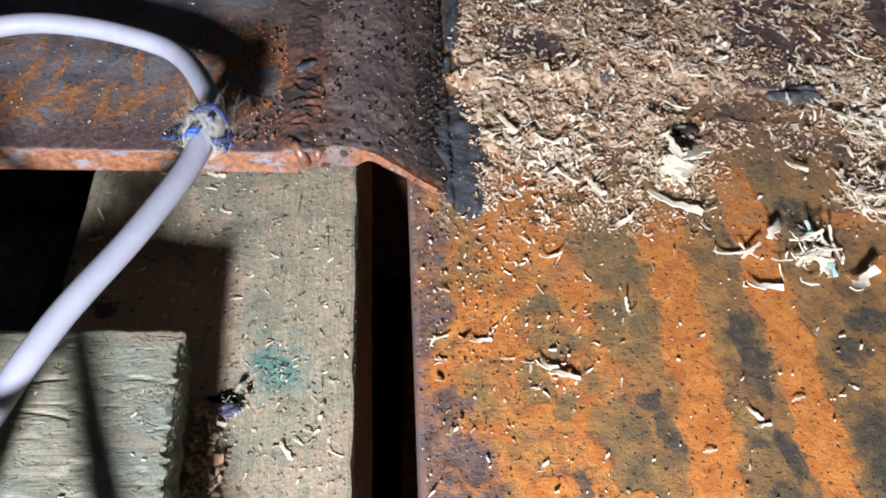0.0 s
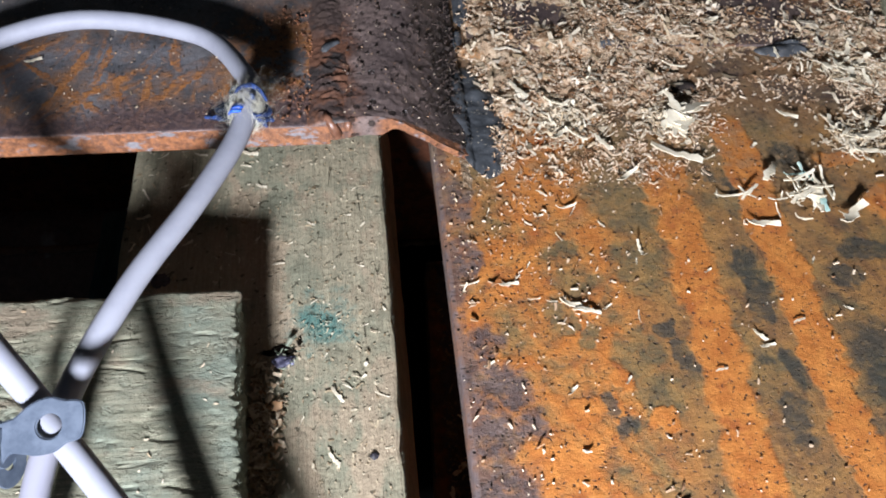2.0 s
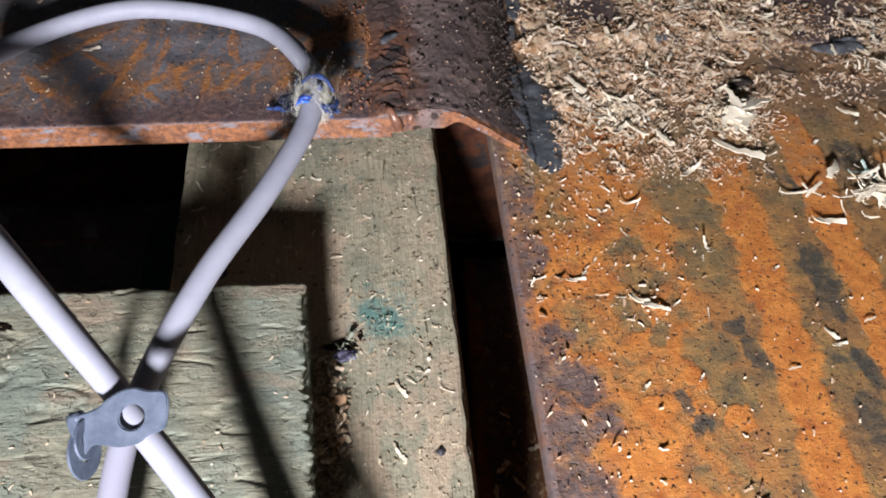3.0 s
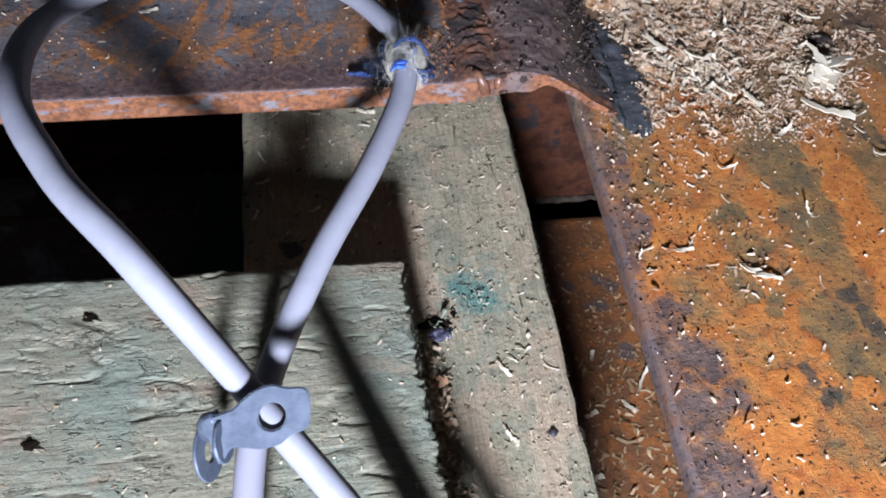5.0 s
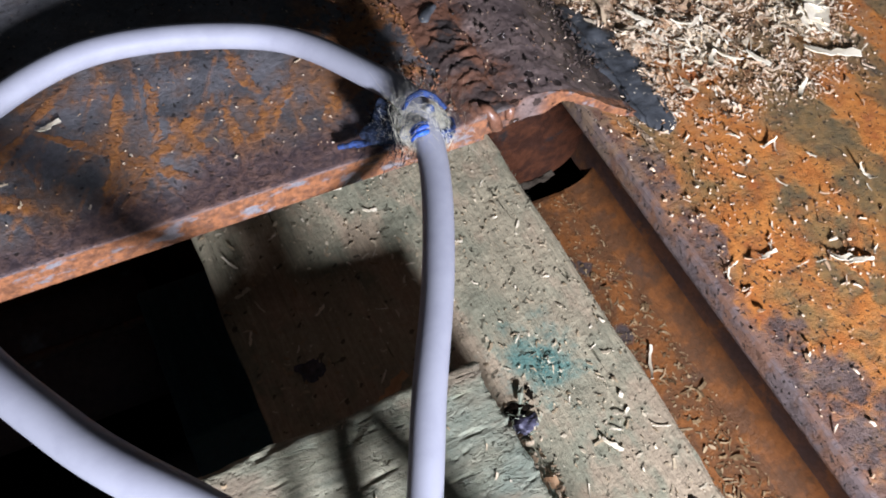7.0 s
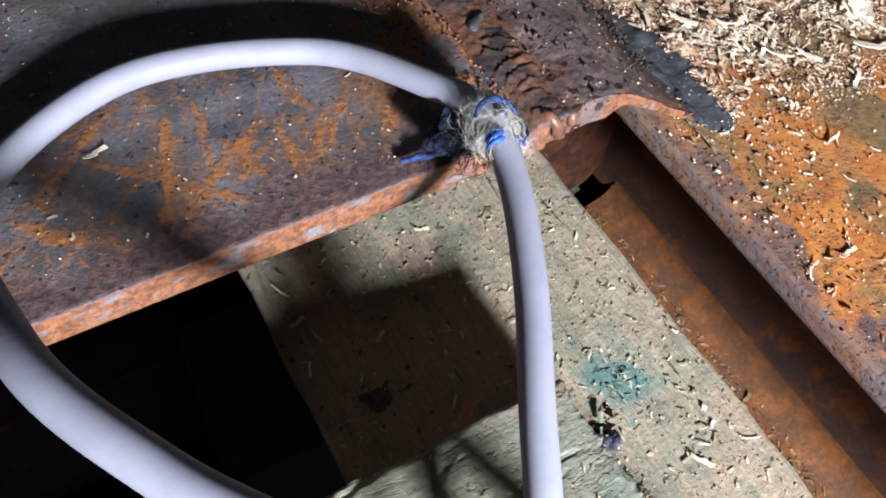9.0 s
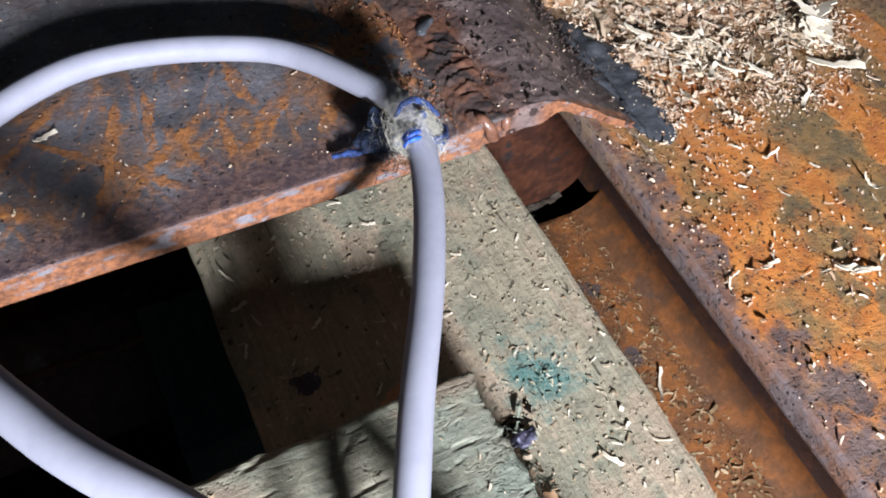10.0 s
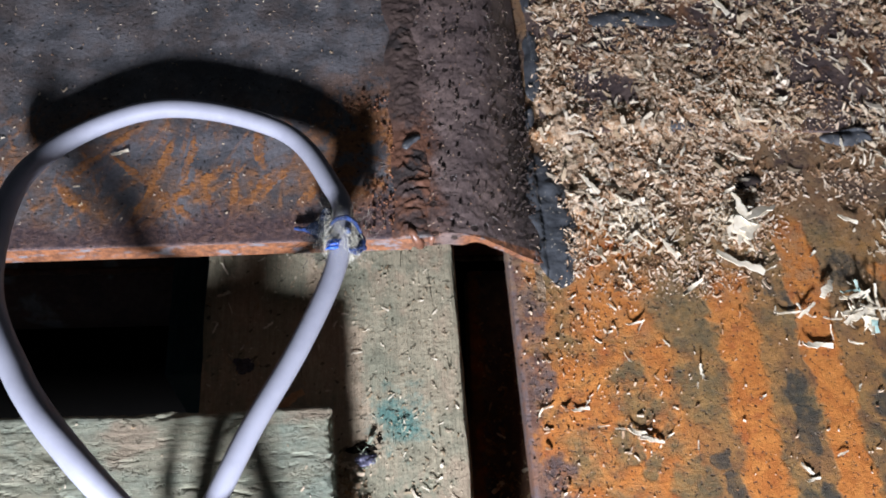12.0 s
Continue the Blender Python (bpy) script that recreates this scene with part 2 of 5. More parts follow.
def scratched_rust():
    """Blue-grey mill scale crossed by broad scratches that have rusted orange, purple towards the free edge."""
    n = Nodes("rust_scratched")
    x, y, z = n.xyz()
    wob = n.noise(40, 3)
    fine = n.noise(480, 5, 0.7)
    mid = n.noise(110, 6, 0.65)
    warped = n.warp(n.warp(n.co, 120, 0.0045), 700, 0.0030)
    front = n.step(n.f("ADD", y, n.f("MULTIPLY", n.f("SUBTRACT", wob, 0.5), 0.02)), 0.226, 0.208)
    bands = n.spots(warped, (
        (-0.0670, 0.1829, 0.0152, 0.0017, 55), (-0.0645, 0.2016, 0.0076, 0.0015, 101), (-0.0949, 0.1954, 0.0099, 0.0018, 72), (-0.1005, 0.1796, 0.0114, 0.0015, 69),
        (-0.0819, 0.1897, 0.0114, 0.0018, 37), (-0.0948, 0.1776, 0.0112, 0.0016, 50), (-0.0815, 0.1856, 0.0092, 0.0012, 109), (-0.1079, 0.2051, 0.0106, 0.0014, 46),
        (-0.1179, 0.1956, 0.0073, 0.0015, 41), (-0.1051, 0.1947, 0.0080, 0.0011, 139), (-0.0927, 0.1833, 0.0134, 0.0013, 136), (-0.0719, 0.1847, 0.0099, 0.0012, 86),
        (-0.0864, 0.1971, 0.0106, 0.0012, 81), (-0.1207, 0.1834, 0.0074, 0.0022, 134), (-0.0592, 0.1900, 0.0101, 0.0014, 53), (-0.0484, 0.1852, 0.0070, 0.0020, 60)))
    lines = n.f("MULTIPLY", bands, n.f("MULTIPLY_ADD", n.step(n.noise(300, 5, 0.7), 0.36, 0.60), 0.68, 0.28))
    waver = n.f("MULTIPLY", n.f("SUBTRACT", n.noise(120, 3, 0.6), 0.5), 0.0030)
    thin = None
    for turn, pitch, share in ((62, 0.0058, 0.47), (112, 0.0064, 0.48), (84, 0.0080, 0.48), (36, 0.0100, 0.50)):
        # one scratch line to a lane, at a random place in it, broken along its length
        u = n.t.nodes.new("ShaderNodeSeparateXYZ")
        n.put(u.inputs[0], n.stretch(1, 1, 1, turn))
        lane = n.f("DIVIDE", n.f("ADD", u.outputs[1], waver), pitch)
        w = n.t.nodes.new("ShaderNodeTexWhiteNoise")
        w.noise_dimensions = "1D"
        n.put(w.inputs["W"], n.f("FLOOR", lane))
        r = w.outputs["Value"]
        across = n.f("ABSOLUTE", n.f("SUBTRACT", n.f("FRACT", lane), n.f("MULTIPLY_ADD", r, 0.6, 0.2)))
        c = n.t.nodes.new("ShaderNodeCombineXYZ")
        n.put(c.inputs[0], n.f("MULTIPLY", u.outputs[0], 48.0))
        n.put(c.inputs[1], n.f("MULTIPLY", r, 90.0))
        part_of = n.step(n.noise(1.0, 2, 0.5, c.outputs[0]), share, share + 0.12)
        a = n.f("MULTIPLY", n.step(across, 0.14, 0.03), part_of)
        thin = a if thin is None else n.f("MAXIMUM", thin, a)
    lines = n.f("MAXIMUM", lines, n.f("MULTIPLY", n.f("MULTIPLY", thin, n.step(fine, 0.34, 0.62)), 0.65))
    lines = n.f("MULTIPLY", lines, front)
    blot = n.f("MULTIPLY", n.step(n.f("ADD", mid, n.f("MULTIPLY", n.f("SUBTRACT", fine, 0.5), 0.40)), 0.57, 0.70), n.f("MULTIPLY", front, 0.5))
    near_weld = n.f("MULTIPLY", n.f("MULTIPLY", n.step(x, -0.058, -0.034), n.step(y, 0.245, 0.205)), n.step(mid, 0.42, 0.54))
    rust = n.f("MAXIMUM", n.f("MAXIMUM", lines, blot), n.f("MULTIPLY", near_weld, 0.75))
    orange = n.mix(n.step(fine, 0.35, 0.65), (0.25, 0.092, 0.024), (0.44, 0.175, 0.045))
    scale = n.mix(n.step(n.noise(75, 5), 0.40, 0.62), (0.078, 0.078, 0.084), (0.160, 0.155, 0.163))
    scale = n.mix(n.f("MULTIPLY", n.step(mid, 0.42, 0.60), n.f("MULTIPLY_ADD", front, 0.60, 0.25)), scale, (0.165, 0.102, 0.072))
    haze = n.spots(warped, ((-0.0971, 0.2061, 0.0046, 0.0040, 40), (-0.1116, 0.1909, 0.0050, 0.0060)))
    scale = n.mix(n.f("MULTIPLY", haze, 0.6), scale, (0.135, 0.130, 0.140))
    col = n.mix(rust, scale, orange)
    rim = n.step(n.f("ADD", n.f("ADD", y, n.f("MULTIPLY", n.f("SUBTRACT", n.noise(60, 5), 0.5), 0.022)), n.f("MULTIPLY", n.f("ADD", x, 0.07), -0.06)), 0.183, 0.173)
    col = n.mix(n.f("MULTIPLY", rim, 0.85), col, n.mix(n.step(fine, 0.4, 0.62), (0.062, 0.040, 0.044), (0.150, 0.090, 0.078)))
    # the cut face of the plate
    face = n.step(z, 0.0121, 0.0117)
    patch = n.step(n.noise(210, 5, 0.7, n.stretch(0.5, 1, 1)), 0.53, 0.62)
    cut = n.mix(patch, n.mix(n.step(fine, 0.4, 0.6), (0.27, 0.110, 0.050), (0.135, 0.058, 0.032)), (0.18, 0.165, 0.175))
    col = n.mix(face, col, cut)
    col = n.shift(col, n.noise(900, 4), 0.70, 1.30)
    pit = n.f("MULTIPLY", n.step(n.noise(620, 1, 0.5), 0.690, 0.715), n.f("SUBTRACT", 1.0, face))
    col = n.mix(n.f("MULTIPLY", pit, 0.8), col, (0.016, 0.012, 0.010))
    nor = n.bump(n.f("SUBTRACT", n.f("ADD", fine, n.f("MULTIPLY", rust, 0.35)), pit), 0.5, 0.0008)
    nor = n.bump(n.noise(2200, 2), 0.3, 0.0004, nor)
    return n.done(col, n.f("ADD", 0.40, n.f("MULTIPLY", rust, 0.4)), 0.0, nor, 0.5)


def ridge_rust():
    """Dark purple-brown pitted steel, orange by the weld and on its cut end."""
    n = Nodes("rust_ridge")
    x, y, z = n.xyz()
    fine = n.noise(430, 5, 0.7)
    mid = n.noise(90, 5, 0.6)
    col = n.mix(n.step(mid, 0.38, 0.64), (0.098, 0.072, 0.068), (0.185, 0.134, 0.120))
    col = n.mix(n.f("MULTIPLY", n.step(n.f("ADD", x, n.f("MULTIPLY", n.f("SUBTRACT", mid, 0.5), 0.02)), -0.004, -0.012), n.step(n.f("ADD", y, n.f("MULTIPLY", n.f("SUBTRACT", n.noise(60, 4), 0.5), 0.05)), 0.232, 0.204)), col, n.mix(n.step(fine, 0.38, 0.6), (0.19, 0.080, 0.042), (0.080, 0.045, 0.036)))
    # darker in a ragged band towards the foot of the strip
    foot_dark = n.f("MULTIPLY", n.step(n.f("ADD", x, n.f("MULTIPLY", n.f("SUBTRACT", n.noise(75, 6, 0.7), 0.5), 0.022)), 0.013, 0.023), n.step(n.f("ADD", y, n.f("MULTIPLY", mid, 0.03)), 0.250, 0.222))
    col = n.mix(n.f("MULTIPLY", foot_dark, 0.72), col, (0.030, 0.025, 0.024))
    face = n.step(y, 0.1678, 0.1672)
    patch = n.step(n.noise(150, 4), 0.54, 0.62)
    cut = n.mix(patch, n.mix(n.step(fine, 0.4, 0.6), (0.25, 0.105, 0.050), (0.13, 0.055, 0.032)), (0.17, 0.150, 0.155))
    col = n.mix(face, col, cut)
    # real pits and the shadows of grains, both coloured as near-black dents
    shade_pits = n.f("MINIMUM", n.step(n.f("ADD", n.cells(180), n.f("MULTIPLY", n.f("SUBTRACT", n.noise(620, 2), 0.5), 0.30)), 0.19, 0.22), n.step(n.f("ADD", n.cells(600), n.f("MULTIPLY", n.f("SUBTRACT", n.noise(1500, 2), 0.5), 0.25)), 0.12, 0.20))
    hole = n.f("MAXIMUM", shade_pits, n.step(n.noise(120, 3), 0.47, 0.43))
    col = n.mix(n.f("MULTIPLY", n.f("SUBTRACT", 1.0, hole), 0.8), col, (0.010, 0.007, 0.006))
    col = n.shift(col, n.noise(1000, 4), 0.55, 1.5)
    nor = n.bump(hole, 0.8, 0.0012)
    nor = n.bump(fine, 0.34, 0.0007, nor)
    nor = n.bump(n.noise(2200, 2), 0.3, 0.0004, nor)
    return n.done(col, 0.38, 0.0, nor, 0.65)


def plain_rust(name, a, b, c, scale=80.0, spec=0.4):
    n = Nodes(name)
    fine = n.noise(420, 5, 0.7)
    mid = n.noise(scale, 6, 0.65)
    col = n.mix(n.step(mid, 0.40, 0.56), a, b)
    col = n.mix(n.step(n.noise(scale * 0.7, 5, 0.6, n.stretch(1, 1, 0.8, 50)), 0.56, 0.64), col, c)
    col = n.shift(col, fine, 0.65, 1.35)
    return n.done(col, 0.62, 0.0, n.bump(fine, 0.6, 0.0009), spec)


def timber(name, pale, dark, green, along, blue=None, saw=0.5, open_grain=0.655, depth=0.0009, checks=0.0, pink=None, gouges=0.0, pinks=0.53):
    """Rough-sawn, green-tinted softwood. along: the angle of its grain from x."""
    n = Nodes(name)
    grain = n.noise(1.0, 6, 0.7, n.stretch(22, 330, 260, along), 0.6)
    fibre = n.noise(1.0, 5, 0.75, n.stretch(90, 1500, 900, along))
    saws = n.noise(1.0, 4, 0.6, n.stretch(500, 45, 300, along))
    stain = n.noise(38, 5, 0.62)
    fine = n.noise(700, 4, 0.7)
    col = n.mix(n.step(grain, 0.36, 0.66), pale, dark)
    col = n.mix(n.f("MULTIPLY", n.step(stain, 0.40, 0.64), 0.75), col, green)
    crack = n.step(n.noise(1.0, 4, 0.6, n.stretch(30, 270, 200, along), 1.4), open_grain, open_grain + 0.045)
    if not checks:
        col = n.mix(n.f("MULTIPLY", crack, 0.75), col, (0.045, 0.042, 0.024))
    if pink:
        col = n.mix(n.f("MULTIPLY", n.step(n.noise(1.0, 4, 0.6, n.stretch(42, 75, 60, along)), pinks, pinks + 0.13), 0.8), col, pink)
    if checks:
        # short wavy splits along the grain
        a = n.noise(1.0, 4, 0.62, n.stretch(62, 300, 220, along), 0.8)
        b = n.noise(1.0, 3, 0.6, n.stretch(150, 520, 380, along), 0.6)
        one = n.f("MULTIPLY", n.step(n.f("ABSOLUTE", n.f("SUBTRACT", a, 0.5)), 0.036, 0.012), n.step(n.noise(110, 4, 0.65), 0.555, 0.62))
        two = n.f("MULTIPLY", n.step(n.f("ABSOLUTE", n.f("SUBTRACT", b, 0.5)), 0.050, 0.016), n.step(n.noise(230, 3, 0.6), 0.55, 0.63))
        crack = n.f("MAXIMUM", n.f("MULTIPLY", crack, 0.35), n.f("MAXIMUM", one, n.f("MULTIPLY", two, 0.55)))
        col = n.mix(n.f("MULTIPLY", crack, checks), col, (0.055, 0.055, 0.036))
    if blue:
        bx, by, r = blue
        x, y, z = n.xyz()
        d = n.f("SQRT", n.f("ADD", n.f("POWER", n.f("SUBTRACT", x, bx), 2.0), n.f("POWER", n.f("SUBTRACT", y, by), 2.0)))
        d = n.f("ADD", d, n.f("MULTIPLY", n.f("SUBTRACT", n.noise(190, 5, 0.7), 0.5), r * 2.4))
        col = n.mix(n.f("MULTIPLY", n.step(d, r, r * 0.1), 0.75), col, (0.045, 0.185, 0.175))
    col = n.shift(col, fibre, 0.72, 1.25)
    col = n.shift(col, fine, 0.80, 1.20)
    h = n.f("ADD", n.f("MULTIPLY", fibre, 0.6), n.f("MULTIPLY", saws, saw))
    h = n.f("SUBTRACT", h, n.f("MULTIPLY", crack, 1.3))
    if gouges:
        dent = n.step(n.noise(1.0, 2, 0.5, n.stretch(330, 480, 300, 35)), gouges, gouges + 0.03)
        col = n.mix(n.f("MULTIPLY", dent, 0.7), col, (0.045, 0.040, 0.026))
        h = n.f("SUBTRACT", h, n.f("MULTIPLY", dent, 1.6))
    nor = n.bump(h, 0.7, depth)
    nor = n.bump(n.noise(260, 4, 0.7), 0.6, depth, nor)
    nor = n.bump(fine, 0.4, 0.0006, nor)
    return n.done(col, 0.85, 0.0, nor, 0.2)


def simple(name, a, b, scale, rough, bump=0.0, spec=0.4, metal=0.0, island=0.0):
    n = Nodes(name)
    v = n.noise(scale, 5, 0.65)
    col = n.mix(n.step(v, 0.35, 0.65), a, b)
    if island:
        g = n.t.nodes.new("ShaderNodeNewGeometry").outputs["Random Per Island"]
        col = n.shift(col, g, 1 - island, 1 + island)
    return n.done(col, rough, metal, n.bump(v, 0.5, bump) if bump else None, spec)


M_DECK = deck_rust()
M_SCRATCH = scratched_rust()
M_RIDGE = ridge_rust()


def weld_metal():
    """Dark melted metal, rusted orange at the free end of the bead."""
    n = Nodes("weld_metal")
    x, y, z = n.xyz()
    fine = n.noise(420, 5, 0.7)
    mid = n.noise(110, 6, 0.65)
    end = n.step(n.f("ADD", y, n.f("MULTIPLY", n.f("SUBTRACT", n.noise(70, 4), 0.5), 0.05)), 0.226, 0.198)
    col = n.mix(n.step(mid, 0.40, 0.56), (0.070, 0.048, 0.043), n.mix(end, (0.090, 0.062, 0.053), (0.160, 0.074, 0.046)))
    col = n.mix(n.step(n.noise(77, 5, 0.6, n.stretch(1, 1, 0.8, 50)), 0.56, 0.64), col, (0.042, 0.033, 0.031))
    return n.done(n.shift(col, fine, 0.65, 1.35), 0.52, 0.0, n.bump(fine, 0.5, 0.0008), 0.5)


M_WELD = weld_metal()
M_BACKPLATE = plain_rust("purple_scale", (0.065, 0.046, 0.046), (0.12, 0.085, 0.075), (0.17, 0.085, 0.045), 60)
M_WEB = plain_rust("web_steel", (0.070, 0.044, 0.040), (0.115, 0.056, 0.036), (0.19, 0.080, 0.032), 70)
M_FLOOR = channel_rust()
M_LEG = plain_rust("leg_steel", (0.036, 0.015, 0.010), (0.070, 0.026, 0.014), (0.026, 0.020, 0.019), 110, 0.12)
M_BEAM = plain_rust("beam_steel", (0.075, 0.060, 0.066), (0.11, 0.080, 0.080), (0.17, 0.19, 0.22), 45)
M_BOARD = timber("board_wood", (0.36, 0.310, 0.215), (0.285, 0.252, 0.175), (0.205, 0.210, 0.150), 90, (-0.0208, 0.1205, 0.0132), 0.08, 0.68, 0.0008, 0.0, (0.385, 0.295, 0.205), 0.66, 0.47)
M_BATTEN = timber("batten_wood", (0.275, 0.255, 0.185), (0.215, 0.212, 0.150), (0.188, 0.226, 0.184), 0, None, 0.15, 0.66, 0.0006, 0.48, (0.262, 0.203, 0.145))
M_FARWOOD = timber("far_wood", (0.35, 0.33, 0.225), (0.27, 0.26, 0.175), (0.225, 0.245, 0.165), 90, None, 0.5)
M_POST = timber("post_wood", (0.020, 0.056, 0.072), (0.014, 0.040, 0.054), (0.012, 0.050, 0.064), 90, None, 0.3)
M_FUZZ = simple("wood_fuzz", (0.34, 0.34, 0.26), (0.24, 0.28, 0.21), 300, 0.9, 0.0, 0.1, 0.0, 0.3)


def tar():
    """Dull black tar with dust and grit stuck to it."""
    n = Nodes("tar")
    v = n.noise(190, 4, 0.55)
    col = n.mix(n.step(v, 0.35, 0.65), (0.036, 0.039, 0.044), (0.074, 0.079, 0.088))
    col = n.mix(n.f("MULTIPLY", n.step(n.noise(260, 6, 0.75), 0.56, 0.70), 0.45), col, (0.17, 0.145, 0.12))
    grit = n.noise(1000, 1, 0.5)
    col = n.mix(n.f("MULTIPLY", n.step(grit, 0.67, 0.72), n.step(n.noise(170, 2), 0.40, 0.60)), col, (0.42, 0.37, 0.30))
    nor = n.bump(v, 0.5, 0.0012)
    return n.done(col, 0.50, 0.0, n.bump(n.noise(900, 3), 0.25, 0.0004, nor), 0.5)


M_TAR = tar()
M_CRUMB = simple("rust_crumb", (0.028, 0.020, 0.017), (0.065, 0.044, 0.036), 500, 0.9, 0.0004, 0.4, 0.0, 0.45)
M_SPATTER = simple("spatter_rust", (0.105, 0.045, 0.026), (0.23, 0.095, 0.045), 500, 0.8, 0.0004, 0.4, 0.0, 0.5)
# near black: stands for the shade inside nail holes and dents
M_HOLE_SHADE = simple("hole_shade", (0.006, 0.005, 0.004), (0.014, 0.010, 0.007), 700, 1.0, 0.0, 0.0)
M_SHEATH = simple("white_sheath", (0.256, 0.260, 0.310), (0.292, 0.297, 0.348), 90, 0.55, 0.00012, 0.28)
M_ZINC = simple("zinc_plate", (0.062, 0.080, 0.115), (0.100, 0.122, 0.165), 220, 0.5, 0.0002, 0.4, 0.2)
M_BLUE = simple("blue_twine", (0.008, 0.045, 0.30), (0.025, 0.13, 0.60), 500, 0.45, 0.0006, 0.5)
M_NAVY = simple("navy_fluff", (0.006, 0.008, 0.014), (0.020, 0.028, 0.052), 1100, 0.9, 0.0012, 0.1)
M_KNOT_BLUE = simple("blue_knot", (0.008, 0.014, 0.040), (0.026, 0.060, 0.20), 700, 0.7, 0.0010, 0.3)
M_HAIR = simple("pale_fibre", (0.58, 0.55, 0.45), (0.44, 0.43, 0.38), 300, 0.7, 0.0, 0.2, 0.0, 0.25)
M_SHAVING = simple("shaving_wood", (0.68, 0.58, 0.42), (0.81, 0.73, 0.58), 320, 0.75, 0.0003, 0.2, 0.0, 0.12)


def sawdust_material(name, shades):
    n = Nodes(name)
    g = n.t.nodes.new("ShaderNodeNewGeometry").outputs["Random Per Island"]
    r = n.t.nodes.new("ShaderNodeValToRGB")
    n.put(r.inputs[0], g)
    e = r.color_ramp.elements
    while len(e) < len(shades):
        e.new(0.5)
    for i, (at, c) in enumerate(shades):
        e[i].position, e[i].color = at, (*c, 1)
    v = n.noise(900, 4, 0.7)
    return n.done(n.shift(r.outputs[0], v, 0.75, 1.2), 0.85, 0.0, n.bump(v, 0.5, 0.0003), 0.15)


def stained_sheath():
    """White plastic with a few faint rusty smears."""
    n = Nodes("stained_sheath")
    a = n.step(n.noise(150, 4, 0.6), 0.56, 0.70)
    col = n.mix(n.f("MULTIPLY", a, 0.55), (0.300, 0.297, 0.355), (0.27, 0.17, 0.10))
    return n.done(col, 0.55, 0.0, n.bump(n.noise(300, 3), 0.3, 0.0002), 0.28)


M_STAINED = stained_sheath()


def dust_bed():
    """Matted fine sawdust: cream, tan and brown powder in patches."""
    n = Nodes("dust_bed")
    patch, fine, grit = n.noise(110, 5, 0.65), n.noise(620, 5, 0.72), n.noise(1500, 3, 0.7)
    col = n.mix(n.step(patch, 0.38, 0.62), (0.33, 0.200, 0.112), (0.49, 0.360, 0.245))
    col = n.mix(n.step(n.noise(70, 5, 0.65), 0.55, 0.66), col, (0.34, 0.160, 0.060))
    col = n.mix(n.f("MULTIPLY", n.step(n.noise(85, 5, 0.65, n.stretch(1, 1, 1, 70)), 0.54, 0.66), 0.7), col, (0.25, 0.205, 0.125))
    col = n.mix(n.step(fine, 0.50, 0.62), col, (0.55, 0.45, 0.33))
    col = n.mix(n.step(fine, 0.46, 0.36), col, (0.18, 0.120, 0.078))
    nor = n.bump(fine, 0.7, 0.0010)
    nor = n.bump(grit, 0.6, 0.0005, nor)
    return n.done(n.shift(col, grit, 0.75, 1.25), 0.92, 0.0, nor, 0.1)


M_DUST = sawdust_material("dust_wood", ((0.0, (0.16, 0.077, 0.037)), (0.22, (0.38, 0.220, 0.120)), (0.48, (0.58, 0.415, 0.278)), (0.78, (0.71, 0.560, 0.410)), (1.0, (0.80, 0.685, 0.55))))
M_GRAIN = sawdust_material("pale_grains", ((0.0, (0.42, 0.30, 0.18)), (0.5, (0.66, 0.54, 0.39)), (1.0, (0.78, 0.69, 0.55))))
M_HEAP = dust_bed()
M_TAN = sawdust_material("tan_chips", ((0.0, (0.27, 0.20, 0.12)), (0.5, (0.46, 0.37, 0.25)), (0.85, (0.60, 0.51, 0.37)), (1.0, (0.72, 0.64, 0.50))))
M_MAT = sawdust_material("matted_chips", ((0.0, (0.16, 0.105, 0.065)), (0.35, (0.40, 0.28, 0.175)), (0.7, (0.58, 0.44, 0.30)), (1.0, (0.74, 0.62, 0.46))))
M_BROWN = sawdust_material("brown_chips", ((0.0, (0.12, 0.07, 0.035)), (0.4, (0.28, 0.18, 0.09)), (1.0, (0.44, 0.32, 0.19))))
M_TEAL = simple("teal_shaving", (0.24, 0.38, 0.34), (0.42, 0.52, 0.46), 400, 0.8, 0.0003, 0.2)
M_CHIP = simple("pink_chip", (0.48, 0.27, 0.14), (0.58, 0.36, 0.21), 260, 0.8, 0.0004, 0.2)
M_KNOT = simple("dark_knot", (0.020, 0.018, 0.020), (0.060, 0.055, 0.070), 500, 0.5, 0.0008)
M_NAIL = simple("blue_nail", (0.040, 0.038, 0.066), (0.11, 0.105, 0.16), 520, 0.45, 0.0006, 0.6, 0.3)
# near black, so the shade under the frame is in the ground's colour
M_DARK = simple("ground_shade", (0.008, 0.008, 0.008), (0.014, 0.013, 0.012), 3, 1.0, 0.0, 0.0)


# ---- building helpers ----
def thing(name, label, category, group="", kind=""):
    return tagged(new(name), label, category, group, kind)


def mesh_of(name, bm, material, smooth=False):
    me = bpy.data.meshes.new(name)
    bm.to_mesh(me)
    bm.free()
    me.materials.append(material)
    if smooth:
        me.shade_smooth()
    return me


def part(name, bm, material, parent=None, label="", smooth=False):
    ob = new(name, mesh_of(name, bm, material, smooth))
    ob.parent = parent
    return tagged(ob, label)


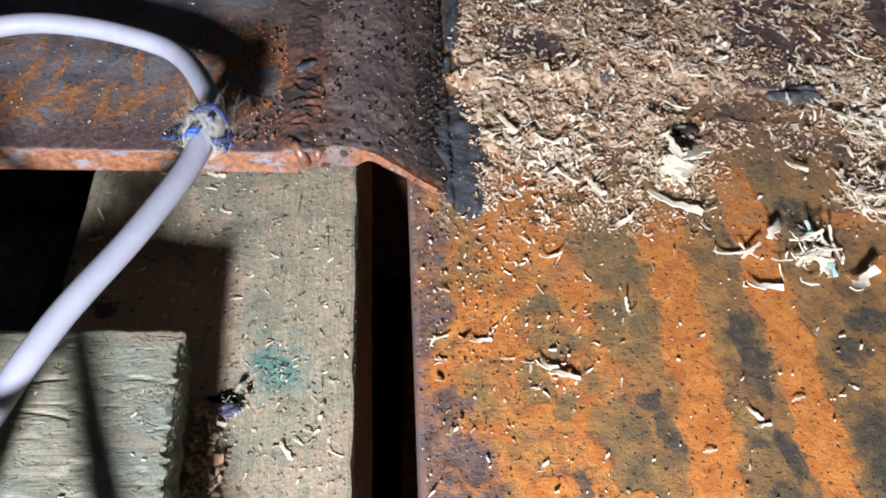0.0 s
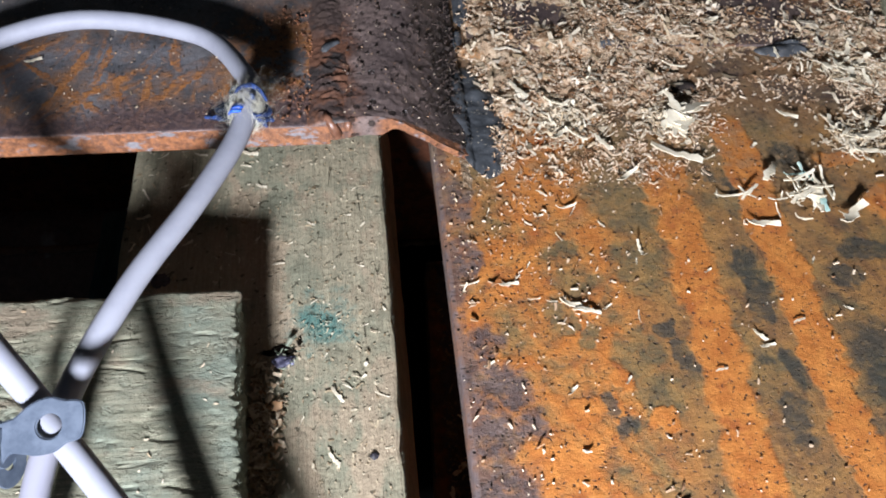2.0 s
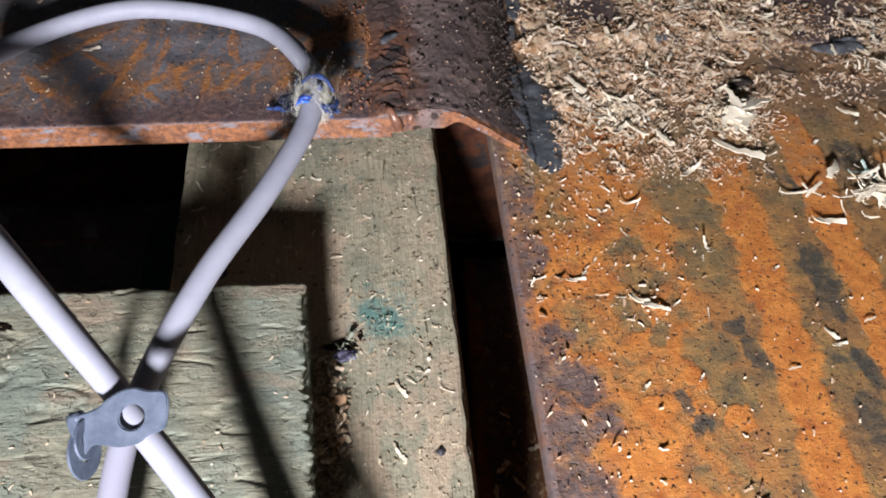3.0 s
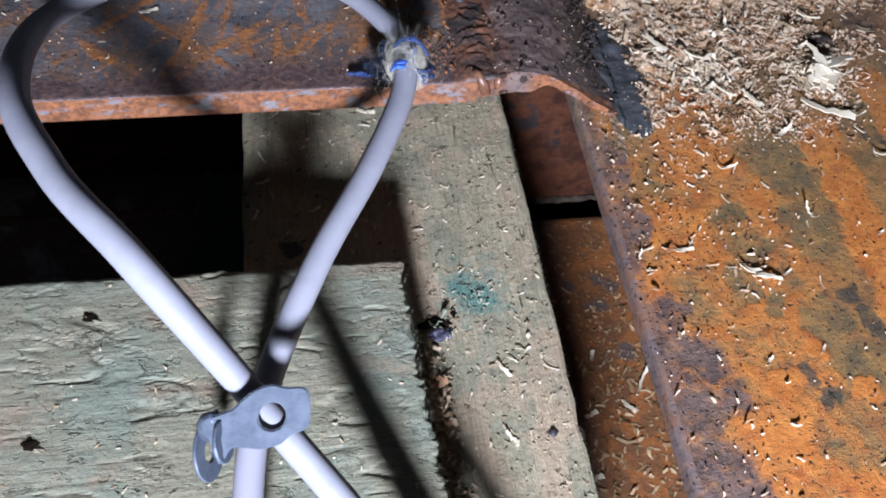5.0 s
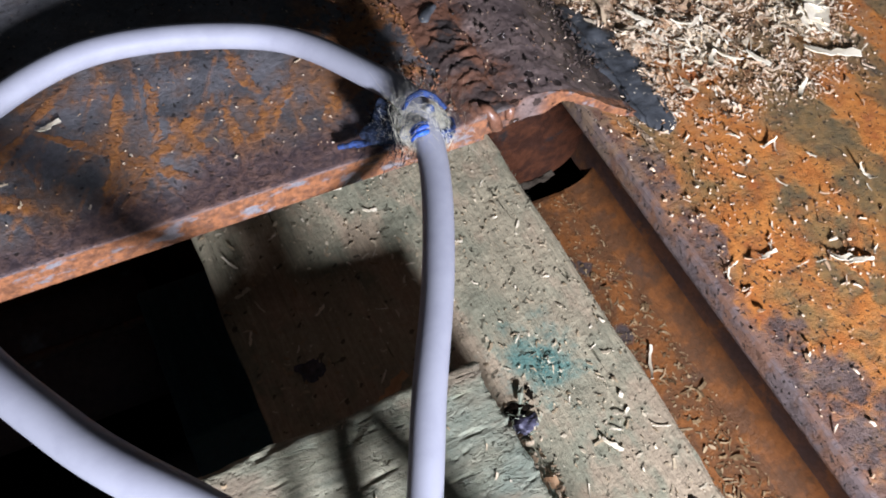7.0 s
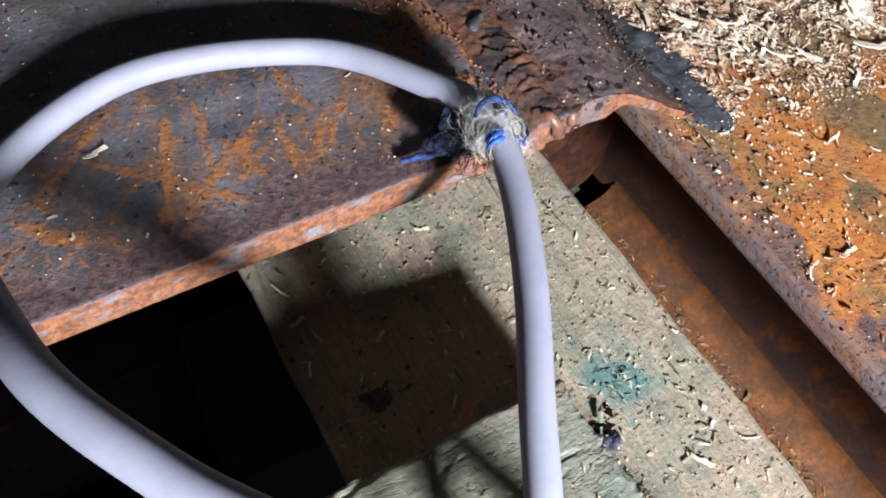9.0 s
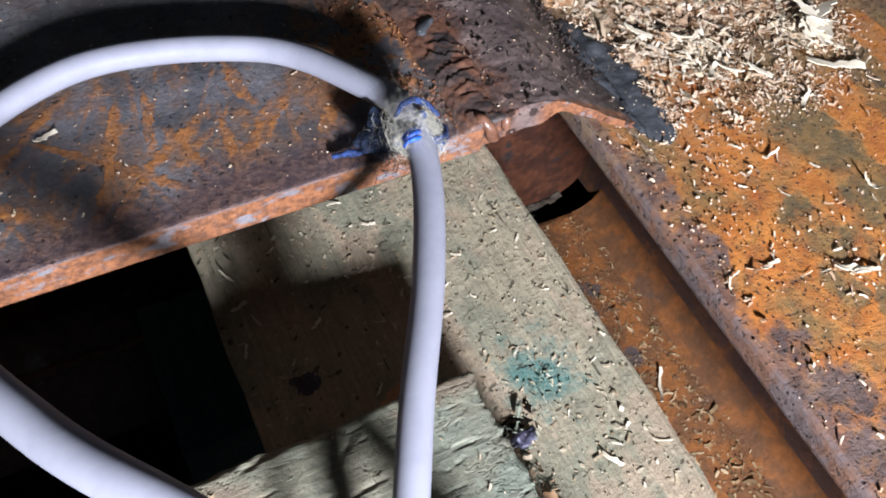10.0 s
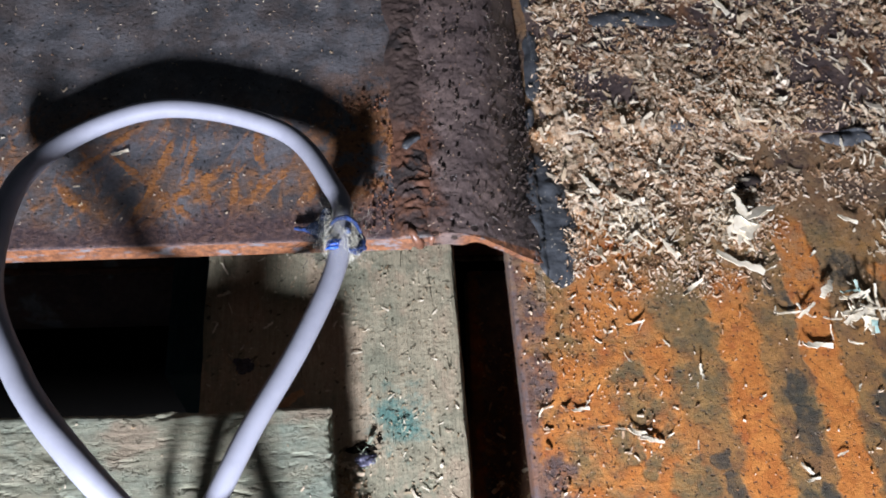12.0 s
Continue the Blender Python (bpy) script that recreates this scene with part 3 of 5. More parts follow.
def slab(x0, x1, y0, y1, z0, z1, bevel=0.0008, cuts=0, rough=0.0):
    """A worn plate or board: a bevelled box, with its faces cut up and shaken where it is rough."""
    bm = bmesh.new()
    bmesh.ops.create_cube(bm, size=1.0, matrix=Matrix.Translation(((x0 + x1) / 2, (y0 + y1) / 2, (z0 + z1) / 2)) @ Matrix.Diagonal((x1 - x0, y1 - y0, z1 - z0, 1)))
    bmesh.ops.bevel(bm, geom=bm.edges[:], offset=bevel, segments=2, affect="EDGES", profile=0.6)
    if cuts:
        for axis, lo, hi, number in ((0, x0, x1, cuts), (1, y0, y1, cuts)):
            for i in range(1, number):
                normal = [0, 0, 0]
                normal[axis] = 1
                at = [0, 0, 0]
                at[axis] = lo + (hi - lo) * i / number
                bmesh.ops.bisect_plane(bm, geom=bm.verts[:] + bm.edges[:] + bm.faces[:], plane_co=at, plane_no=normal)
        for v in bm.verts:
            v.co += rough * noise.noise_vector(v.co * 160) + 0.5 * rough * noise.noise_vector(v.co * 520)
    return bm


def tube(points, radius, sides=12, closed=False, cap=True, wobble=0.0):
    """A round tube along points, of one radius or of one per point."""
    bm = bmesh.new()
    pts = [Vector(p) for p in points]
    radii = [radius] * len(pts) if isinstance(radius, float) else radius
    rings, side = [], None
    for i, p in enumerate(pts):
        a = pts[i - 1] if i or closed else p
        b = pts[(i + 1) % len(pts)] if i < len(pts) - 1 or closed else p
        way = (b - a).normalized()
        if side is None:
            side = way.orthogonal().normalized()
        side = (side - way * side.dot(way)).normalized()
        up = way.cross(side)
        ring = []
        for k in range(sides):
            w = 2 * math.pi * k / sides
            v = p + radii[i] * (math.cos(w) * side + math.sin(w) * up)
            if wobble:
                v = v + wobble * noise.noise_vector(v * 400)
            ring.append(bm.verts.new(v))
        rings.append(ring)
    for i in range(len(rings) if closed else len(rings) - 1):
        r, s = rings[i], rings[(i + 1) % len(rings)]
        for k in range(sides):
            bm.faces.new((r[k], r[(k + 1) % sides], s[(k + 1) % sides], s[k]))
    if cap and not closed:
        bm.faces.new(rings[0][::-1])
        bm.faces.new(rings[-1])
    return bm


def spline(knots, steps):
    """Points along a smooth curve through the knots."""
    k = [Vector(p) for p in knots]
    k = [2 * k[0] - k[1]] + k + [2 * k[-1] - k[-2]]
    out = []
    for i in range(1, len(k) - 2):
        for j in range(steps):
            f = j / steps
            a, b, c, d = k[i - 1:i + 3]
            out.append(0.5 * (2 * b + (c - a) * f + (2 * a - 5 * b + 4 * c - d) * f * f + (3 * b - a - 3 * c + d) * f ** 3))
    return out + [k[-2]]


def lump(centre, size, seed=0.0, rough=0.25, level=3):
    bm = bmesh.new()
    bmesh.ops.create_icosphere(bm, subdivisions=level, radius=1.0)
    for v in bm.verts:
        k = 1 + rough * noise.noise(v.co * 1.6 + Vector((seed, 0, 0))) * 2 + rough * 0.5 * noise.noise(v.co * 4.1 + Vector((0, seed, 0)))
        v.co = Vector((v.co.x * size[0], v.co.y * size[1], v.co.z * size[2])) * k + Vector(centre)
    return bm


# ---- heights of the place ----
A_TOP, A_LOW, A_FRONT = 0.0125, 0.0040, 0.168     # raised plate
B_LEFT = 0.0157                                    # free edge of the deck plate
RIDGE_L, RIDGE_R = -0.019, 0.0285                  # bent strip


def smooth01(v):
    v = min(1.0, max(0.0, v))
    return v * v * (3 - 2 * v)


def ridge_top(x, y):
    """Height of the bent strip that runs down from the raised plate to the deck."""
    peak = 0.0010 + max(0.0, y - 0.166) * 0.13
    rise = A_TOP + 0.0010 + 0.0030 * smooth01((x - RIDGE_L) / (peak - RIDGE_L))
    f = (x - peak) / (RIDGE_R - peak)
    drop = 0.80 * f + 0.20 * smooth01(f)
    fall = 0.0012 + (A_TOP + 0.0042 - 0.0012) * (1 - drop)
    h = min(1.0, max(0.0, 0.5 + 0.5 * (fall - rise) / 0.0036))
    return fall * (1 - h) + rise * h - 0.0036 * h * (1 - h)


def board_top(x):
    return -0.0222 + 0.085 * min(0.0, x)


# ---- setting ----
ground = tagged(part("ground", slab(-2.5, 2.5, -2.5, 2.5, -0.21, -0.157, 0.004), M_DARK), "near-black ground under the steel frame, shade in its colour", "ground", "", "structure")
# ---- steel ----
deck = thing("steel_girder", "rusty orange steel girder with dark scale and streaks", "girder")
part("top_flange", slab(B_LEFT, 0.42, -0.35, 0.42, -0.007, 0.0, 0.0016), M_DECK, deck, "orange rusty top flange with a purple margin")
part("web", slab(0.0965, 0.1035, -0.35, 0.42, -0.1418, -0.0072, 0.0006), M_WEB, deck, "blotched brown web under the flange")


def bottom_flange_mesh():
    """A plate whose free rim runs slightly askew to the flange above; it ends at the crossing leg."""
    bm = slab(0.0136, 0.42, -0.35, 0.2310, -0.157, -0.1420, 0.0022)
    for v in bm.verts:
        if v.co.x < 0.1:
            v.co.x += 0.05 * v.co.y
    return bm


def root_mesh():
    """The rounded root between web and bottom flange."""
    bm = bmesh.new()
    r = 0.013
    arc = [(0.0967 - r + r * math.sin(radians(a)), -0.1422 + r - r * math.cos(radians(a))) for a in range(0, 91, 9)] + [(0.0975, -0.1430)]
    ends = [[bm.verts.new((x, y, z)) for x, z in arc] for y in (-0.35, 0.2308)]
    for k in range(len(arc)):
        bm.faces.new((ends[0][k], ends[0][(k + 1) % len(arc)], ends[1][(k + 1) % len(arc)], ends[1][k]))
    bm.faces.new(ends[0][::-1])
    bm.faces.new(ends[1])
    bmesh.ops.recalc_face_normals(bm, faces=bm.faces[:])
    return bm


part("bottom_flange", bottom_flange_mesh(), M_FLOOR, deck, "rusty bottom flange littered with shavings")
part("root", root_mesh(), M_FLOOR, deck)

back = thing("cover_plate", "thin purple-brown steel plate tarred down onto the deck", "steel plate")


def askew(bm, x_split, slope):
    """Pushes one side of a plate so that it runs askew."""
    for v in bm.verts:
        v.co.x += slope * (v.co.y - 0.2165) * smooth01((v.co.x - x_split) / 0.03)
    return bm


part("plate", askew(slab(0.0335, 0.1890, 0.2165, 0.40, 0.0001, 0.0013, 0.0004, 12, 0.0003), 0.155, 0.30), M_BACKPLATE, back)

upper = thing("raised_plate", "scratched rusty steel plate with an orange cut edge", "steel plate")


def raised_mesh():
    """A thick plate whose cut front edge runs slightly askew."""
    bm = slab(-0.42, RIDGE_L + 0.003, A_FRONT, 0.42, A_LOW, A_TOP, 0.0007)
    for v in bm.verts:
        if v.co.y < 0.3:
            v.co.y += 0.018 * (v.co.x + 0.02)
    return bm


part("plate", raised_mesh(), M_SCRATCH, upper)


def ridge_mesh():
    nx, ny = 90, 140
    xs = RIDGE_L + (RIDGE_R - RIDGE_L) * np.arange(nx + 1) / nx
    X, Y, Z = (np.zeros((ny + 1, nx + 1)) for _ in range(3))
    for i, x in enumerate(xs):
        front = A_FRONT + 0.0002 - 0.0050 * smooth01((x + 0.012) / 0.045)
        for j in range(ny + 1):
            y = front + (0.42 - front) * (j / ny) ** 1.9
            X[j, i], Y[j, i] = x, y
            Z[j, i] = ridge_top(x, y) + 0.0005 * noise.noise(Vector((x * 140, y * 140, 0))) + 0.00025 * noise.noise(Vector((x * 500, y * 500, 3)))
    thick = np.array([0.0078 - 0.0046 * smooth01((x + 0.0015) / 0.006) - 0.0008 * smooth01((x - 0.006) / 0.014) for x in xs])[None, :]
    low = np.maximum(Z - thick, np.where(xs > B_LEFT, 0.0004, -1)[None, :])
    Z[0] -= 0.0005
    count = (nx + 1) * (ny + 1)
    at = np.arange(count).reshape(ny + 1, nx + 1)
    a, b, c, d = at[:-1, :-1], at[:-1, 1:], at[1:, 1:], at[1:, :-1]
    faces = np.concatenate([np.stack(q, -1).reshape(-1, 4) for q in (
        (a, b, c, d), (a + count, d + count, c + count, b + count),
        (at[0, :-1], at[0, :-1] + count, at[0, 1:] + count, at[0, 1:]), (at[-1, :-1], at[-1, 1:], at[-1, 1:] + count, at[-1, :-1] + count),
        (at[:-1, 0], at[1:, 0], at[1:, 0] + count, at[:-1, 0] + count), (at[:-1, -1], at[:-1, -1] + count, at[1:, -1] + count, at[1:, -1]))])
    verts = np.concatenate((np.stack((X, Y, Z), -1).reshape(-1, 3), np.stack((X, Y, low), -1).reshape(-1, 3)))
    me = bpy.data.meshes.new("bent_strip")
    me.from_pydata(verts.tolist(), [], faces.tolist())
    bm = bmesh.new()
    bm.from_mesh(me)
    bpy.data.meshes.remove(me)
    return bm


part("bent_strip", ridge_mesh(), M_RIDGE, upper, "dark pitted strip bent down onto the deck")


def weld_mesh():
    """A low, half-melted weld bead with crescent ripples."""
    bm = bmesh.new()
    nx, ny = 40, 330
    grid = []
    for j in range(ny + 1):
        y = A_FRONT - 0.0006 + 0.150 * j / ny
        mid = -0.0155 + 0.0022 * noise.noise(Vector((y * 55, 1, 0)))
        half = 0.0064 + 0.0022 * noise.noise(Vector((y * 70, 5, 0)))
        strong = (0.35 + 0.65 * smooth01((0.205 - y) / 0.02)) * (0.35 + 0.9 * abs(noise.noise(Vector((y * 95, 9, 0)))))
        row = []
        for i in range(nx + 1):
            u = 2 * i / nx - 1
            x = mid + half * u
            step = 0.0042 + 0.0010 * noise.noise(Vector((math.floor(y / 0.0042), 2, 0)))
            phase = (y + 0.0026 * u * u + 0.0030 * noise.noise(Vector((x * 110, y * 110, 0))) + 0.0016 * noise.noise(Vector((x * 330, y * 330, 6)))) / step
            ripple = (phase - math.floor(phase)) ** 2
            body = max(0.0, 1 - abs(u) ** 2.2)
            rough = 0.0006 * noise.noise(Vector((x * 300, y * 300, 0))) + 0.0004 * noise.noise(Vector((x * 800, y * 800, 2)))
            base = max(A_TOP, ridge_top(max(x, RIDGE_L), y)) - 0.0006
            front = 0.25 if j == 0 else 1.0
            row.append(bm.verts.new((x, y, base + front * body * (0.0010 + strong * (0.0006 + 0.0011 * ripple) + 0.7 * rough))))
        grid.append(row)
    for j in range(ny):
        for i in range(nx):
            bm.faces.new((grid[j][i], grid[j][i + 1], grid[j + 1][i + 1], grid[j + 1][i]))
    return bm


part("weld_bead", weld_mesh(), M_WELD, upper, "rippled rusty weld bead", True)
M_DRIP = simple("drip_metal", (0.115, 0.050, 0.030), (0.20, 0.095, 0.060), 420, 0.34, 0.0004, 0.5)
drip_line = [(-0.0172, 0.1716, 0.0136), (-0.0165, 0.1690, 0.0140), (-0.0152, 0.1676, 0.0124), (-0.0144, 0.1672, 0.0106), (-0.0140, 0.1672, 0.0090), (-0.0139, 0.1676, 0.0080)]
part("weld_drip", tube(drip_line, [0.0010, 0.0015, 0.0014, 0.0015, 0.0015, 0.0007], 14, False, True, 0.0004), M_DRIP, upper, "glossy hanging drip of rusty weld metal", True)
part("weld_drip", tube([(-0.0108, 0.1700, 0.0136), (-0.0106, 0.1680, 0.0130), (-0.0106, 0.1676, 0.0112), (-0.0108, 0.1678, 0.0100)], [0.0008, 0.0011, 0.0011, 0.0006], 12, False, True, 0.0004), M_DRIP, upper, "small drip of rusty weld metal", True)


def under(x, y):
    """Height of the steel at a point right of the weld."""
    if x < RIDGE_R:
        return ridge_top(x, y)
    return 0.0013 if y > 0.2165 and 0.0335 < x < 0.1935 else 0.0


def tar_mesh(path, width, high, seed):
    """A smear of tar pressed onto the steel: thick in the middle, ragged at the rim."""
    pts = spline(path, 18)
    n, m = len(pts) - 1, 20
    bm = bmesh.new()
    grid = []
    for i, p in enumerate(pts):
        a, b = pts[max(0, i - 1)], pts[min(n, i + 1)]
        side = Vector((b.y - a.y, a.x - b.x, 0)).normalized()
        ends = max(0.0, 1 - abs(2 * i / n - 1) ** 3) ** 0.6
        w = width * (0.15 + 0.85 * ends)
        row = []
        for k in range(m + 1):
            u = 2 * k / m - 1
            ragged = 1 + 0.62 * noise.noise(Vector((p.x * 125, p.y * 125, seed + (3 if u > 0 else 0)))) + 0.20 * noise.noise(Vector((p.x * 240, p.y * 240, seed + (7 if u > 0 else 0))))
            q = Vector((p.x, p.y, 0)) + side * u * w * ragged
            body = max(0.0, 1 - abs(u) ** 2.6) * ends
            lumps = 0.80 + 0.40 * noise.noise(Vector((q.x * 170, q.y * 170, seed))) + 0.08 * noise.noise(Vector((q.x * 420, q.y * 420, seed)))
            q.z = under(q.x, q.y) - 0.0006 + (0.0006 + high * max(0.2, lumps)) * body
            row.append(bm.verts.new(q))
        grid.append(row)
    for i in range(n):
        for k in range(m):
            bm.faces.new((grid[i][k], grid[i + 1][k], grid[i + 1][k + 1], grid[i][k + 1]))
    bmesh.ops.recalc_face_normals(bm, faces=bm.faces[:])
    return bm


for path, w, high, seed in (
        (((0.0326, 0.1545, 0), (0.0330, 0.162, 0), (0.0334, 0.171, 0), (0.0328, 0.181, 0), (0.0318, 0.191, 0), (0.0304, 0.200, 0), (0.0290, 0.209, 0)), 0.0078, 0.0024, 1.0),
        (((0.0288, 0.217, 0), (0.0296, 0.223, 0), (0.0304, 0.229, 0)), 0.0024, 0.0018, 2.0),
        (((0.0322, 0.230, 0), (0.0330, 0.240, 0), (0.0336, 0.252, 0), (0.0345, 0.264, 0)), 0.0036, 0.0016, 3.0),
        (((0.0340, 0.272, 0), (0.0346, 0.283, 0), (0.0338, 0.296, 0)), 0.0026, 0.0014, 8.0),
        (((0.0800, 0.2190, 0), (0.0850, 0.2200, 0), (0.0900, 0.2205, 0)), 0.0030, 0.0016, 4.0),
        (((0.1390, 0.2150, 0), (0.1470, 0.2135, 0), (0.1540, 0.2150, 0), (0.1610, 0.2140, 0)), 0.0036, 0.0024, 5.0),
        (((0.0560, 0.2670, 0), (0.0690, 0.2700, 0), (0.0820, 0.2710, 0), (0.0960, 0.2690, 0)), 0.0052, 0.0016, 6.0),
        (((-0.0120, 0.2060, 0), (-0.0150, 0.2035, 0), (-0.0180, 0.2000, 0)), 0.0022, 0.0020, 7.0)):
    part("tar_patch", tar_mesh(path, w, high, seed), M_TAR, upper if seed in (1.0, 2.0, 3.0, 7.0, 8.0) else back, "smear of black tar", True)

# dark lump added where a hollow in the sawdust lies in shade
part("hollow_shade", tar_mesh(((0.1010, 0.1925, 0), (0.1040, 0.1945, 0), (0.1085, 0.1955, 0), (0.1120, 0.1965, 0)), 0.0040, 0.0016, 9.0), M_CRUMB, back, "dark brown lump for the shade of a hollow in the sawdust", True)


def tongue_mesh():
    """The upright leg of the raised plate, coped round below where it enters the beam."""
    bm = bmesh.new()
    outline = [(-0.42, -0.126), (0.066, -0.126)]
    outline += [(0.066 + 0.018 * math.sin(radians(a)), -0.108 - 0.018 * math.cos(radians(a))) for a in range(12, 91, 13)]
    outline += [(0.084, -0.0085), (0.012, -0.0085), (-0.02, 0.0044), (-0.42, 0.0044)]
    f = bm.faces.new([bm.verts.new((x, 0.2300, z)) for x, z in outline])
    up = bmesh.ops.extrude_face_region(bm, geom=[f])
    bmesh.ops.translate(bm, verts=[v for v in up["geom"] if isinstance(v, bmesh.types.BMVert)], vec=(0, 0.009, 0))
    bmesh.ops.recalc_face_normals(bm, faces=bm.faces[:])
    bmesh.ops.bevel(bm, geom=[e for e in bm.edges if abs(e.calc_face_angle(0)) > 1.0], offset=0.0022, segments=3, affect="EDGES")
    return bm


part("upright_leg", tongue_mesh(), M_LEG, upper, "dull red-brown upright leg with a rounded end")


def lip_mesh():
    """A dusty burr left along the cut lower edge of the leg."""
    xs = [-0.08 + 0.0015 * i for i in range(102)]
    pts = []
    for x in xs:
        f = max(0.0, x - 0.058) / 0.018
        pts.append((x, 0.2292 + 0.0006 * noise.noise(Vector((x * 200, 0, 0))), -0.1248 + 0.0055 * f * f + 0.0006 * noise.noise(Vector((x * 260, 5, 0)))))
    return tube(pts, [0.0017 + 0.0005 * noise.noise(Vector((x * 180, 9, 0))) for x in xs], 8, False, True, 0.0006)


part("burr", lip_mesh(), simple("dusty_burr", (0.030, 0.023, 0.017), (0.075, 0.062, 0.048), 160, 0.9, 0.0006, 0.1), upper, "pale dusty burr on the cut lower edge")

beam = thing("steel_tube", "dark rusty steel tube lying in the opening below", "steel tube")
part("shell", tube([(-0.5 + 0.02 * i, 0.232, -0.125) for i in range(21)], 0.032, 28), M_BEAM, beam, "", True)
part("weld_seam", tube([(-0.5 + 0.004 * i, 0.232 - 0.0185, -0.125 + 0.0258) for i in range(101)], 0.0016, 8, False, True, 0.0009), M_WELD, beam, "rusty seam along the tube", True)

# ---- timber ----
board = thing("timber_board", "rough-sawn greenish timber board strewn with sawdust", "board")


def board_mesh():
    bm = slab(-0.086, 0.0005, -0.02, 0.30, -0.058, 0.0, 0.0012, 46, 0.00035)
    for v in bm.verts:
        top = v.co.z > -0.03
        if top:
            v.co.z += board_top(v.co.x)
            v.co.x += 0.0006 * noise.noise(Vector((0, v.co.y * 120, 1))) + 0.0003 * noise.noise(Vector((0, v.co.y * 420, 4)))
        else:
            v.co.x += 0.0060
    return bm


part("plank", board_mesh(), M_BOARD, board)
part("knot", lump((-0.0715, 0.1420, board_top(-0.0715) + 0.0001), (0.0038, 0.0028, 0.0004), 3.0, 0.4), M_KNOT, board, "dark resinous knot hole")
# the dents aren't cut in; raised black lumps carry their shade
part("dent_shade", lump((-0.0318, 0.1120, board_top(-0.0318) + 0.0001), (0.0044, 0.0019, 0.0003), 5.0, 0.5), M_HOLE_SHADE, board, "raised black patch for the shade in the nail's dent")
part("dent_shade", lump((-0.0276, 0.1150, board_top(-0.0276) + 0.0001), (0.0010, 0.0015, 0.0003), 8.0, 0.5, 2), M_HOLE_SHADE, board, "raised black patch for the shade in the nail's dent")
part("nail_head", lump((-0.0320, 0.1082, board_top(-0.032) + 0.0006), (0.0033, 0.0021, 0.0013), 9.0, 0.35), M_NAIL, board, "bluish crushed nail head")
part("splinter", tube([(-0.0312, 0.1128, board_top(-0.0312) + 0.0010), (-0.0300, 0.1148, board_top(-0.03) + 0.0016), (-0.0286, 0.1164, board_top(-0.0286) + 0.0010)], [0.0004, 0.0007, 0.0002], 6, False, True, 0.0002), M_FUZZ, board, "pale splinter torn up beside the nail")
part("nail_head", lump((-0.0071, 0.0759, board_top(-0.0071) + 0.0002), (0.0012, 0.0012, 0.0007), 4.0, 0.2, 2), M_KNOT, board, "small dark nail head")

batten = thing("timber_batten", "cracked pale green timber batten lying across the board", "board")


def batten_mesh():
    """A split and weathered top of open cracks along x, with torn end and sides below it."""
    bm = bmesh.new()
    x0, x1, y0, y1, z0, z1 = -0.30, -0.0420, -0.03, 0.1195, -0.0225, -0.003
    nx, ny = 230, 270
    xs = [x0] + [-0.18 + (x1 + 0.18) * i / nx for i in range(nx + 1)]
    ys = [y0 + (y1 - y0) * j / ny for j in range(ny + 1)]

    def outer(x, y, z):
        if x > -0.06:
            f = smooth01((x + 0.06) / 0.018)
            x += f * (0.0014 * noise.noise(Vector((y * 170, z * 120, 2))) + 0.0010 * noise.noise(Vector((y * 620, z * 260, 5))) + (0.115 - y) * 0.05 - 0.0012)
        if y > 0.11:
            y += 0.0008 * noise.noise(Vector((x * 60, z * 80, 8))) + 0.0003 * noise.noise(Vector((x * 400, z * 300, 8)))
        return x, y, z

    def top(x, y):
        yy = y + 0.0016 * noise.noise(Vector((x * 70, y * 40, 3)))
        a = noise.noise(Vector((x * 26 + 3, yy * 125, 0)))
        b = noise.noise(Vector((x * 62, yy * 330, 9)))
        c = max(0.0, 1 - abs(a) / 0.085) * smooth01((noise.noise(Vector((x * 75, y * 90, 5))) - 0.05) / 0.16)
        d = max(0.0, 1 - abs(b) / 0.12) * smooth01((noise.noise(Vector((x * 95, y * 150, 7))) - 0.10) / 0.16)
        rim = max(0.0, 1 - min(x1 - x, y1 - y) / 0.0016)
        return z1 - 0.00060 * c - 0.00030 * d + 0.00014 * noise.noise(Vector((x * 60, yy * 260, 2))) + 0.00009 * noise.noise(Vector((x * 230, yy * 640, 4))) - 0.0007 * rim * rim

    grid = [[bm.verts.new(outer(x, y, top(x, y))) for x in xs] for y in ys]
    for j in range(ny):
        for i in range(len(xs) - 1):
            bm.faces.new((grid[j][i], grid[j][i + 1], grid[j + 1][i + 1], grid[j + 1][i]))
    rim = [(0, i) for i in range(len(xs))] + [(j, len(xs) - 1) for j in range(1, ny + 1)] + [(ny, i) for i in range(len(xs) - 2, -1, -1)] + [(j, 0) for j in range(ny - 1, 0, -1)]
    last = [grid[j][i] for j, i in rim]
    for k in range(1, 15):
        z = z1 - 0.001 + (z0 - z1 + 0.001) * k / 14
        row = [bm.verts.new(outer(xs[i], ys[j], z)) for j, i in rim]
        for a in range(len(rim)):
            b = (a + 1) % len(rim)
            bm.faces.new((last[b], last[a], row[a], row[b]))
        last = row
    bm.faces.new(last[::-1])
    return bm


part("plank", batten_mesh(), M_BATTEN, batten)
